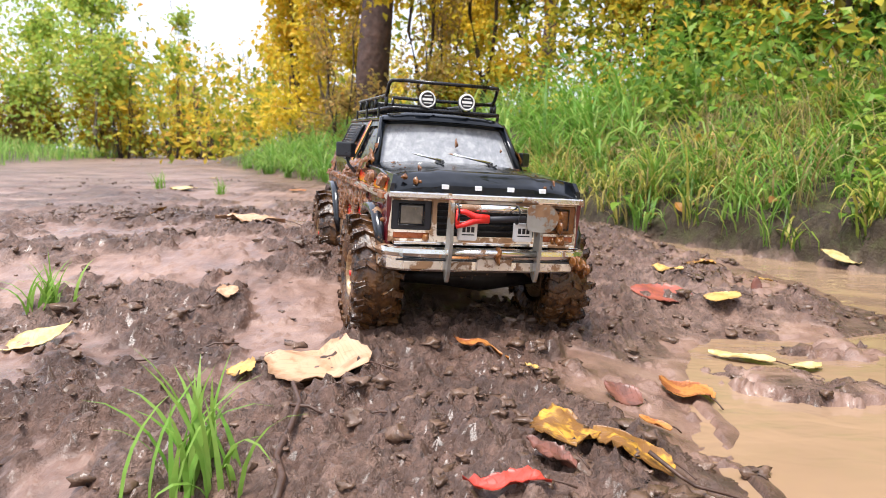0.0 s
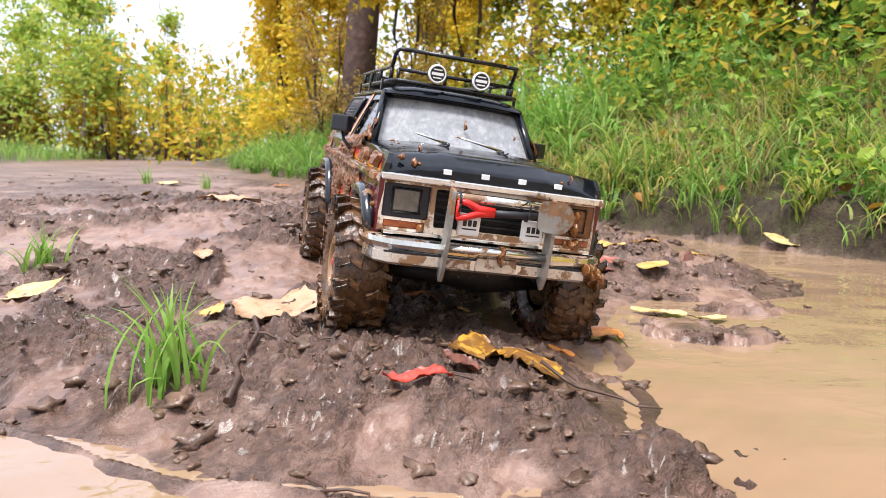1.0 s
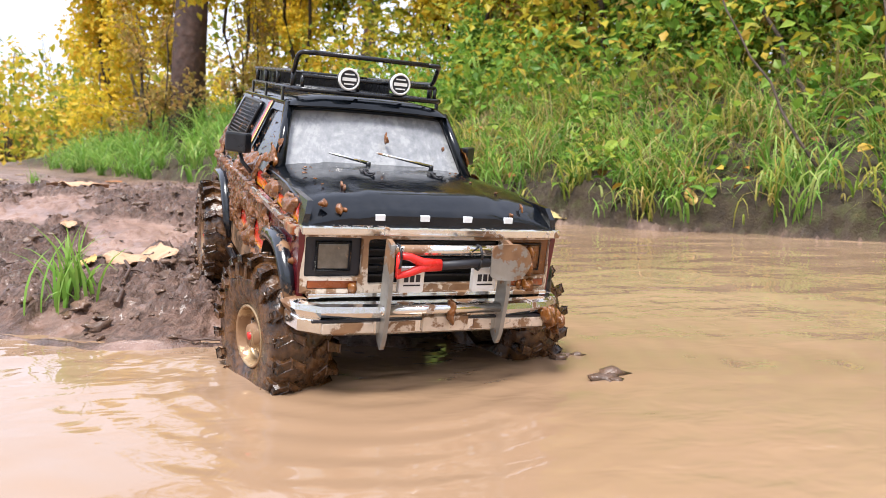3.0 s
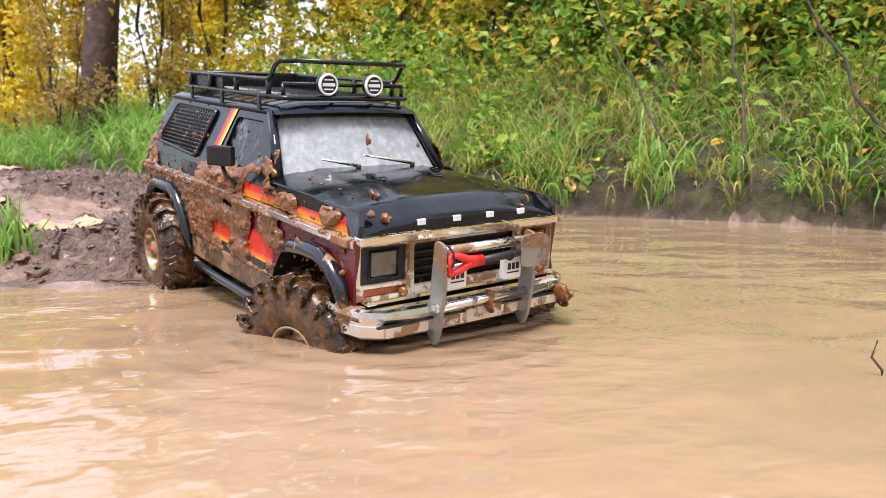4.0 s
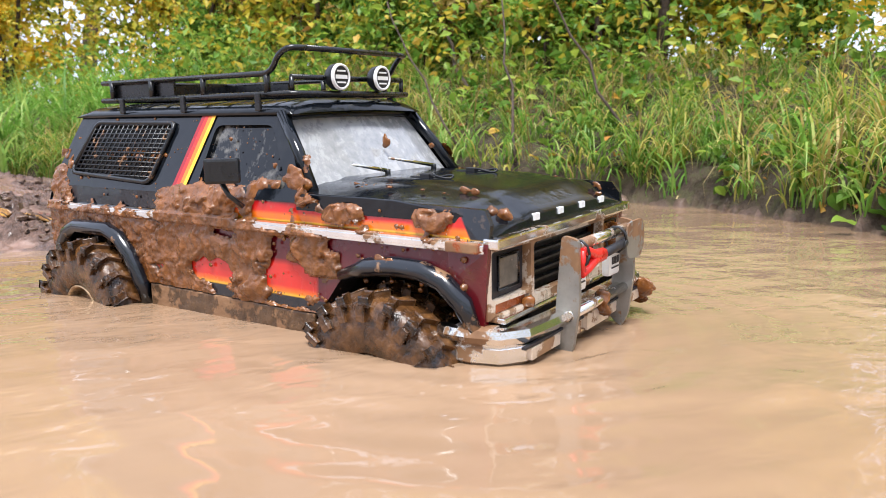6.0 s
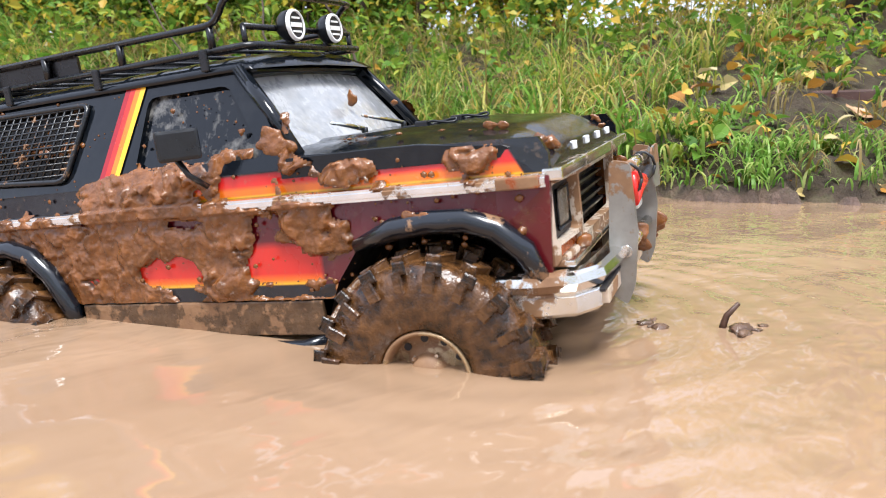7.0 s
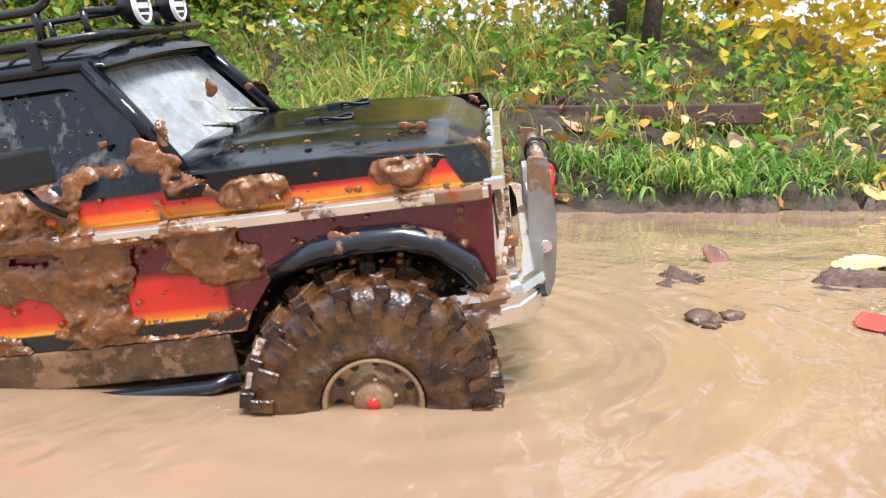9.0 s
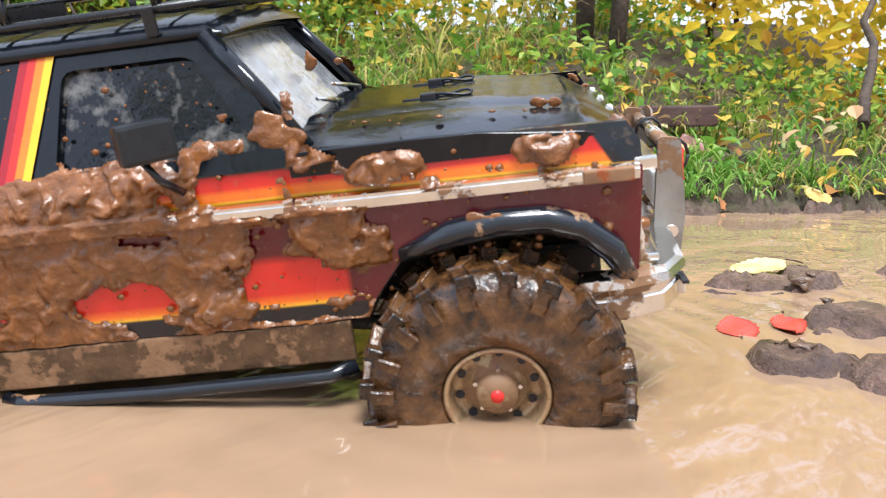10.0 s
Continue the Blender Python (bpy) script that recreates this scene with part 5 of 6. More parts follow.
def bank_grass():
    tufts("bank_grass", "grass", 620, 26, -2.6, 3.6, 0.0, 1.5, 1.3, (0.07, 0.23), (0.0028, 0.0070), "long green grass tufts on the bank, bending over the water", 1)
    tufts("bank_grass", "fresh", 330, 24, -2.6, 3.4, 0.0, 1.1, 1.4, (0.07, 0.22), (0.0030, 0.0075), "bright fresh grass tufts along the bank", 2)
    tufts("dry_grass", "dry", 380, 12, -2.6, 3.4, 0.0, 1.6, 1.0, (0.10, 0.30), (0.0022, 0.0050), "pale dry grass stalks among the green", 3)
    tufts("bank_grass", "fresh", 170, 22, -1.9, -0.1, 0.0, 0.26, 1.2, (0.06, 0.19), (0.0026, 0.0060), "low bright grass tufts round the beam", 6)
    tufts("far_grass", "fresh", 260, 26, 2.6, 9.5, -0.1, 1.8, 1.0, (0.18, 0.50), (0.006, 0.014), "tall fresh grass beside the track", 4)
    # the verge across the track
    n = 5000
    x, y = rng.uniform(-13, -4.2, n), rng.uniform(7, 22, n)
    dv, sv = line_distance(x, y, VERGE)
    keep = sv > 0
    x, y = x[keep], y[keep]
    m = len(x)
    me = blade_mesh("verge_grass", np.stack([x, y, height(x, y)], -1), rng.uniform(0.15, 0.5, m), rng.uniform(0.008, 0.02, m), rng.uniform(0, 6.3, m), np.abs(rng.normal(0.8, 0.4, m)), MAT["fresh"], 3)
    tagged(new("verge_grass", me), "light green grass verge across the track", "grass", kind="stuff")


bank_grass()


def weeds():
    """Low broad-leaved plants on the bank."""
    x, y, z, d = bank_points(1300, -2.4, 3.6, 0.02, 1.6, 1.1)
    keep = (vnoise(x * 3.5, y * 3.5, 21) > 0.42) & ((y > -0.3) | (rng.uniform(0, 1, len(x)) < 0.25))
    cs, sz, hd, tl = [], [], [], []
    for px, py, pz, pd in zip(x[keep], y[keep], z[keep], d[keep]):
        tall = rng.uniform(0.02, 0.10) * (1 + 1.1 * min(1, pd)) * (0.6 if py < 0 else 1)
        for k in range(rng.integers(5, 12)):
            a = rng.uniform(0, 6.3)
            cs.append((px + rng.normal(0, 0.025), py + rng.normal(0, 0.025), pz + tall * rng.uniform(0.2, 1.1)))
            sz.append(rng.uniform(0.018, 0.048))
            hd.append(a)
            tl.append(rng.normal(0.05, 0.45))
    n = len(cs)
    me = leaves_mesh("bank_weeds", np.array(cs), np.array(sz), np.array(hd), np.array(tl), rng.normal(0, 0.35, n), MAT["weed"], 0.6, 0.3, True)
    tagged(new("bank_weeds", me), "low green broad-leaved weeds among the grass", "weeds", kind="stuff")
    # undergrowth between the bushes
    for name, mat, n, y0, y1, d0, d1, tall, size, label in (("undergrowth", "bush", 13000, -0.25, 6.0, 0.9, 3.2, 0.75, (0.025, 0.06), "dense green and yellow undergrowth behind the bank"), ("undergrowth", "weed", 6000, -0.25, 4.0, 0.6, 2.4, 0.40, (0.025, 0.06), "low green undergrowth behind the bank"),
                                                     ("undergrowth", "weed", 9000, -4.0, -0.25, 0.55, 2.6, 0.16, (0.018, 0.038), "low green ground plants at the wood's edge"), ("undergrowth", "gold", 15000, -4.5, 0.4, 1.15, 4.2, 1.25, (0.03, 0.075), "golden undergrowth at the wood's edge"), ("wood_foliage", "gold", 15000, -7.0, 1.0, 3.6, 8.5, 1.9, (0.06, 0.13), "golden foliage of the wood behind the bank"), ("wood_foliage", "bush", 15000, 1.0, 12.0, 2.6, 8.0, 3.4, (0.06, 0.13), "green and yellow foliage of the wood behind the bank")):
        x, y, z, d = bank_points(n, y0, y1, d0, d1)
        hgt = rng.uniform(0, 1, n) ** 0.9 * tall
        keep = fbm(x * 1.0 + hgt * 0.7, y + hgt * 0.9, 1.6 if tall < 1 else 0.8, 3, 77) > (0.36 if tall < 1 else 0.38)
        x, y, z, hgt = x[keep], y[keep], z[keep], hgt[keep]
        m = len(x)
        me = leaves_mesh(name, np.stack([x, y, z + hgt], -1), rng.uniform(*size, m), rng.uniform(0, 6.3, m), rng.normal(-0.2, 0.6, m), rng.normal(0, 0.6, m), MAT[mat], 0.6)
        tagged(new(name, me), label, "foliage", kind="stuff")
    for name, mat, n, x0, x1, y0, y1, tall, size, label in (("far_foliage", "lime", 15000, -19, -8.2, 17, 26, 6.0, (0.10, 0.20), "pale green foliage of the wood beyond the track"), ("far_foliage", "gold", 15000, -17, -1.0, 21, 28, 4.2, (0.10, 0.20), "golden foliage of the wood beyond the track"), ("far_foliage", "bush", 9000, -4.5, 1.5, 10, 20, 4.5, (0.08, 0.17), "yellow-green foliage at the track's bend")):
        x, y = rng.uniform(x0, x1, n), rng.uniform(y0, y1, n)
        top = tall * np.interp(x / np.maximum(y, 1) * 24, [-20, -11, -8.5, -5.5, -4.2, 0], [0.9, 0.75, 0.42, 0.32, 0.6, 1.0])
        hgt = rng.uniform(0, 1, n) ** 0.8 * top
        keep = fbm(x + hgt * 0.5, y * 0.6 + hgt * 0.8, 0.9, 3, 99) > 0.40 + 0.12 * hgt / tall
        x, y, hgt = x[keep], y[keep], hgt[keep]
        m = len(x)
        me = leaves_mesh(name, np.stack([x, y, height(x, y) + hgt], -1), rng.uniform(*size, m), rng.uniform(0, 6.3, m), rng.normal(-0.2, 0.6, m), rng.normal(0, 0.6, m), MAT[mat], 0.6)
        tagged(new(name, me), label, "foliage", kind="stuff")
    x, y, z, d = bank_points(340, -2.0, -0.05, 0.03, 1.0, 1.0)
    me = leaves_mesh("leaf_litter", np.stack([x, y, z + rng.uniform(0.006, 0.07, 340) * np.minimum(1, d * 4)], -1), rng.uniform(0.018, 0.045, 340), rng.uniform(0, 6.3, 340), rng.normal(0.1, 0.35, 340), rng.normal(0, 0.4, 340), MAT["litterleaf"], 0.75, 0.3, True)
    tagged(new("leaf_litter", me), "yellow, orange and brown leaves fallen round the beam", "fallen leaves", kind="stuff")
    # golden wood's edge behind the beam
    n = 20000
    x, y = rng.uniform(3.2, 7.5, n), rng.uniform(-4.5, 2.0, n)
    hgt = rng.uniform(0, 1, n) ** 0.8 * 1.7
    keep = fbm(x + hgt * 0.6, y + hgt * 0.9, 1.2, 3, 55) > 0.40
    x, y, hgt = x[keep], y[keep], hgt[keep]
    m = len(x)
    me = leaves_mesh("wood_foliage", np.stack([x, y, height(x, y) + hgt], -1), rng.uniform(0.05, 0.11, m), rng.uniform(0, 6.3, m), rng.normal(-0.2, 0.6, m), rng.normal(0, 0.6, m), MAT["gold"], 0.6)
    tagged(new("wood_foliage", me), "bright golden foliage at the wood's edge", "foliage", kind="stuff")
    # unseen foliage on the pool's other sides, added to darken reflections and side light
    n = 9000
    x, y = rng.uniform(-10, 9, n), rng.uniform(-14, -0.5, n)
    far = np.maximum(-5.2 - x, -8.2 - y)
    keep = (far > 0) & (far < 3.0)
    x, y = x[keep], y[keep]
    m = len(x)
    me = leaves_mesh("far_foliage", np.stack([x, y, height(x, y) + rng.uniform(0, 1, m) ** 0.8 * 4.5], -1), rng.uniform(0.25, 0.5, m), rng.uniform(0, 6.3, m), rng.normal(-0.2, 0.6, m), rng.normal(0, 0.6, m), MAT["bush"], 0.6)
    tagged(new("far_foliage", me), "unseen foliage added round the pool to darken reflections", "foliage", kind="stuff")
    # leaf litter caught in the grass
    x, y, z, d = bank_points(420, -2.2, 3.4, 0.02, 1.1, 1.0)
    me = leaves_mesh("leaf_litter", np.stack([x, y, z + rng.uniform(0.004, 0.09, 420) * np.minimum(1, d * 3)], -1), rng.uniform(0.02, 0.048, 420), rng.uniform(0, 6.3, 420), rng.normal(0, 0.35, 420), rng.normal(0, 0.4, 420), MAT["litterleaf"], 0.7, 0.3, True)
    tagged(new("leaf_litter", me), "scattered yellow and orange fallen leaves on the bank", "fallen leaves", kind="stuff")


MAT["litterleaf"] = leaf_material("fallen_leaves", ((0.0, (0.20, 0.09, 0.03)), (0.3, (0.50, 0.22, 0.04)), (0.6, (0.62, 0.40, 0.05)), (0.8, (0.50, 0.42, 0.22)), (1.0, (0.50, 0.10, 0.03))), 0.5, 0.4, 0.2)
weeds()


def limb(bm, a, b, r0, r1, rnd, wob=0.06, segs=5, sides=6):
    a, b = Vector(a), Vector(b)
    ln = (b - a).length
    pts = [a.lerp(b, k / segs) + Vector((rnd.uniform(-1, 1), rnd.uniform(-1, 1), rnd.uniform(-0.3, 0.3))) * ln * wob * (k > 0) for k in range(segs + 1)]
    tube(bm, pts, [r0 + (r1 - r0) * k / segs for k in range(segs + 1)], sides)
    return pts


def make_tree(name, label, category, tall, trunk_r, leaves, leaf_size, mat, bark, seed, low=0.25, wide=0.32, stems=1, group="", slim=0.6):
    """A tapered trunk with limbs, and a crown of leaf clumps with gaps."""
    rnd = random.Random(seed)
    r = np.random.default_rng(seed)
    tree = thing(name, label, category, group)
    bm = bmesh.new()
    ends = []
    for s in range(stems):
        a = rnd.uniform(0, 6.3)
        foot = Vector((math.cos(a), math.sin(a), 0)) * (0.05 * tall * (stems > 1))
        top = foot * rnd.uniform(1.5, 5.0) + Vector((rnd.uniform(-0.05, 0.05) * tall, rnd.uniform(-0.05, 0.05) * tall, tall * rnd.uniform(0.8, 1.0)))
        spine = limb(bm, foot - Vector((0, 0, 0.03 * tall)), top, trunk_r, trunk_r * 0.18, rnd, 0.02, 8, 8)
        for k in range(max(4, int(14 / stems))):
            u = low + (0.97 - low) * rnd.random()
            i = min(7, int(u * 8))
            at = spine[i].lerp(spine[i + 1], u * 8 - i)
            a2 = rnd.uniform(0, 6.3)
            out = wide * tall * (1.15 - u) * rnd.uniform(0.5, 1.1)
            tip = at + Vector((math.cos(a2) * out, math.sin(a2) * out, out * rnd.uniform(0.1, 0.8)))
            lp = limb(bm, at, tip, trunk_r * (1 - u * 0.8) * 0.45, trunk_r * 0.06, rnd, 0.07, 4, 5)
            ends += lp[1:]
        ends.append(top)
    part("trunk", bm, MAT[bark], tree)
    ends = np.array([tuple(e) for e in ends])
    pick = ends[r.integers(0, len(ends), leaves // 14)]
    clump = pick + r.normal(0, wide * tall * 0.10, pick.shape)
    c = np.repeat(clump, 14, 0) + r.normal(0, wide * tall * 0.085, (len(clump) * 14, 3))
    n = len(c)
    me = leaves_mesh("crown", c, r.uniform(0.6, 1.25, n) * leaf_size, r.uniform(0, 6.3, n), r.normal(-0.3, 0.6, n), r.normal(0, 0.7, n), MAT[mat], slim)
    ob = new("crown", me)
    ob.parent = tree
    return tree


def scatter(proto, places, lo, hi, seed):
    """Copies of a plant at the places (x, y), each turned and sized by chance; the first place takes the original."""
    rnd = random.Random(seed)
    for k, (x, y) in enumerate(places):
        s = rnd.uniform(lo, hi)
        m = Matrix.LocRotScale((x, y, ground_z(x, y) - 0.01), Euler((rnd.uniform(-0.06, 0.06), rnd.uniform(-0.06, 0.06), rnd.uniform(0, 6.3))), (s, s, s))
        if k == 0:
            proto.matrix_basis = m
        else:
            copy_thing(proto, m)


def bank_places(n, y0, y1, d0, d1, seed):
    global rng
    keep, rng = rng, np.random.default_rng(seed)
    x, y, _, _ = bank_points(n, y0, y1, d0, d1)
    rng = keep
    return list(zip(x.tolist(), y.tolist()))


def plant_wood():
    green = make_tree("bush", "leafy green bush behind the grassy bank", "bush", 0.8, 0.010, 1900, 0.055, "weed", "bark", 31, 0.1, 0.42, 4, "bushes on the bank")
    scatter(green, bank_places(16, -0.1, 3.8, 1.0, 2.6, 1), 0.6, 1.15, 1)
    mixed = make_tree("bush", "green and yellow autumn bush behind the bank", "bush", 1.2, 0.013, 2300, 0.06, "bush", "bark", 32, 0.12, 0.40, 4, "bushes on the bank")
    scatter(mixed, bank_places(18, 0.4, 5.0, 1.7, 4.0, 2), 0.7, 1.4, 2)
    rusty = make_tree("bush", "thin rusty brown bush with bare stems", "bush", 1.5, 0.013, 1300, 0.055, "rust", "bark", 33, 0.15, 0.36, 5, "bushes on the bank")
    scatter(rusty, [(0.05, 6.0), (-0.75, 6.5)] + bank_places(13, 0.8, 7.0, 1.6, 4.0, 3), 0.7, 1.3, 3)
    golden = make_tree("young_tree", "young tree with golden yellow autumn leaves", "tree", 2.6, 0.022, 3200, 0.085, "gold", "bark", 34, 0.12, 0.30, 2, "young trees of the wood")
    scatter(golden, [(3.6, -1.0), (3.9, -0.35), (-0.15, 6.3)] + bank_places(7, -4.0, 1.0, 4.5, 7.5, 4) + bank_places(10, 4.0, 9.0, 0.6, 3.0, 5), 0.7, 1.25, 4)
    sapling = make_tree("young_tree", "young tree with pale green and yellow leaves", "tree", 3.2, 0.028, 3600, 0.09, "bush", "bark", 35, 0.10, 0.30, 2, "young trees of the wood")
    scatter(sapling, bank_places(22, 0.8, 9.0, 3.0, 9.0, 6), 0.8, 1.35, 5)
    # the wood beyond the track
    rnd = random.Random(5)
    lime = make_tree("tree", "slender tree with pale green and yellow leaves", "tree", 6.5, 0.06, 2200, 0.17, "lime", "birch", 36, 0.22, 0.22, 1, "trees beyond the track")
    scatter(lime, [(-9.5 + rnd.uniform(-1, 1) - 2.6 * k * (k < 5), 16 + rnd.uniform(0, 6)) for k in range(5)] + [(-12.0 + 1.4 * k + rnd.uniform(-0.7, 0.7), rnd.uniform(24, 30)) for k in range(3)], 0.8, 1.3, 6)
    far_gold = make_tree("tree", "slender tree with golden autumn leaves", "tree", 4.6, 0.045, 1900, 0.16, "gold", "birch", 37, 0.15, 0.26, 2, "trees beyond the track")
    scatter(far_gold, [(-13.5 + 0.95 * k + rnd.uniform(-0.5, 0.5), rnd.uniform(21, 27)) for k in range(15) if not 5 < k < 11] + [(-1.7, 9.5), (-1.0, 8.2), (0.2, 8.8), (-2.2, 12.5)], 0.6, 1.0, 7)
    bare = make_tree("shrub", "bare thin-stemmed shrub at the end of the track", "shrub", 3.6, 0.028, 500, 0.12, "gold", "bark", 38, 0.2, 0.20, 7, "shrubs at the end of the track")
    scatter(bare, [(-6.3, 20.2), (-7.5, 21.2), (-5.2, 22.0), (-8.8, 21.0)], 0.85, 1.15, 8)
    tangle = make_tree("shrub", "low yellow-brown undergrowth at the wood's edge", "shrub", 1.7, 0.02, 2000, 0.12, "rust", "bark", 39, 0.05, 0.5, 6, "shrubs at the end of the track")
    scatter(tangle, [(-14.5 + 0.8 * k + rnd.uniform(-0.3, 0.3), rnd.uniform(22, 24.5)) for k in range(17)], 0.7, 1.3, 9)
    # big trunks on the bank
    pine = make_tree("tree", "thick reddish-brown tree trunk behind the bushes", "tree", 9.0, 0.20, 2600, 0.16, "bush", "pinebark", 40, 0.30, 0.16, 1, "thick trees")
    scatter(pine, [(-0.62, 7.3), (2.0, 15.3), (3.05, 5.2)], 0.85, 1.0, 10)
    pole = make_tree("young_tree", "dark slim bare trunk among the bushes", "tree", 3.0, 0.030, 700, 0.07, "bush", "bark", 41, 0.45, 0.22, 1, "dark trunks")
    scatter(pole, [(2.45, -0.25), (2.40, -0.36), (2.75, 1.6), (2.2, 2.3), (3.3, -1.2)], 0.8, 1.1, 11)


MAT["pinebark"] = plain("reddish_pine_bark", (0.075, 0.042, 0.032), 0.85, 0, 0.55, 9, 0.03)
plant_wood()


def leaning_stem(x0, y0, z0, x1, y1, z1, r):
    bm = bmesh.new()
    limb(bm, (x0, y0, z0), (x1, y1, z1), r, r * 0.5, random.Random(int(x0 * 100)), 0.02, 7, 7)
    me = bpy.data.meshes.new("bare_branch")
    bm.to_mesh(me)
    bm.free()
    me.materials.append(MAT["bark"])
    tagged(new("bare_branch", me), "dark bare branch leaning over the bank", "branch", "bare branches")


leaning_stem(1.75, 1.55, 0.20, 1.98, 2.3, 0.85, 0.010)
leaning_stem(1.45, 0.95, 0.10, 1.62, 1.25, 0.62, 0.005)
leaning_stem(1.70, 0.75, 0.14, 1.55, 1.05, 0.70, 0.005)
leaning_stem(2.05, -1.0, 0.13, 2.7, -0.95, 0.55, 0.012)
leaning_stem(1.35, 1.1, 0.15, 1.30, 1.45, 0.60, 0.004)


def grass_tuft(x, y, n, tall, seed):
    r = np.random.default_rng(seed)
    z = ground_z(x, y)
    tuft = thing("grass_tuft", "bright green grass tuft growing out of the mud", "grass tuft", "grass tufts", m=pose(x, y, z - 0.004))
    for k in range(n):
        base = np.array([[r.normal(0, 0.013), r.normal(0, 0.010), -0.004]])
        one = lambda lo, hi: np.array([r.uniform(lo, hi)])
        me = blade_mesh("blade", base, one(0.45, 1.0) * tall, one(0.0028, 0.0058), one(0, 6.3), np.abs(r.normal(1.0, 0.45, 1)), MAT["fresh"], 6)
        new("blade", me).parent = tuft


grass_tuft(-0.015, 0.475, 46, 0.105, 1)
grass_tuft(-0.29, 0.84, 34, 0.075, 2)
grass_tuft(-0.37, 0.70, 12, 0.05, 3)
grass_tuft(-1.15, 3.4, 30, 0.12, 4)
grass_tuft(-0.75, 3.0, 26, 0.10, 5)


# ---- fallen leaves, each its own thing ----
def leaf_colour(name, base, spot, rough=0.42, much=0.5):
    m = Nodes(name)
    p = m.local()
    c = m.xyz(p)
    veins = m.ramp(m.math("ABSOLUTE", m.math("SINE", m.math("MULTIPLY", m.math("ADD", c[0], m.math("MULTIPLY", m.math("ABSOLUTE", c[1]), -0.9)), 620.0))), (0.0, 1.0), (0.22, 0.0))
    rib = m.ramp(m.math("ABSOLUTE", c[1]), (0.0006, 1.0), (0.0012, 0.0))
    k = m.ramp(m.noise(p, 70, 5, 0.6), (much, 0.0), (much + 0.1, 0.85))
    col = m.mix(k, base, spot)
    col = m.mix(m.math("MULTIPLY", m.math("MAXIMUM", veins, rib), 0.35), col, tuple(v * 0.55 for v in base))
    m.set(Base_Color=col, Roughness=rough, Specular_IOR_Level=0.5)
    m.bump(m.math("ADD", m.noise(p, 160, 3), veins), 0.0006, 0.5)
    return m.mat


LEAF = {
    "beige": leaf_colour("pale_beige_leaf", (0.50, 0.31, 0.18), (0.38, 0.20, 0.10)),
    "red": leaf_colour("red_leaf", (0.34, 0.085, 0.05), (0.22, 0.05, 0.04)),
    "scarlet": leaf_colour("scarlet_leaf", (0.60, 0.06, 0.035), (0.42, 0.05, 0.035)),
    "yellow": leaf_colour("yellow_leaf", (0.60, 0.38, 0.11), (0.42, 0.22, 0.06)),
    "pale": leaf_colour("pale_yellow_leaf", (0.62, 0.49, 0.22), (0.46, 0.32, 0.11)),
    "orange": leaf_colour("orange_leaf", (0.50, 0.20, 0.05), (0.26, 0.07, 0.025)),
    "spotted": leaf_colour("yellow_brown_leaf", (0.58, 0.30, 0.035), (0.14, 0.055, 0.02), 0.42, 0.40),
    "brown": leaf_colour("dark_brown_leaf", (0.20, 0.075, 0.05), (0.11, 0.045, 0.03)),
}
LABEL = {"beige": "pale beige fallen leaf lying on wet mud", "red": "dull red fallen leaf on the mud", "scarlet": "scarlet fallen leaf floating on the puddle", "yellow": "yellow fallen leaf on the mud", "pale": "pale yellow fallen leaf on wet ground",
         "orange": "orange-brown fallen leaf on the mud", "spotted": "yellow leaf with brown patches on the mud", "brown": "dark brown curled fallen leaf"}


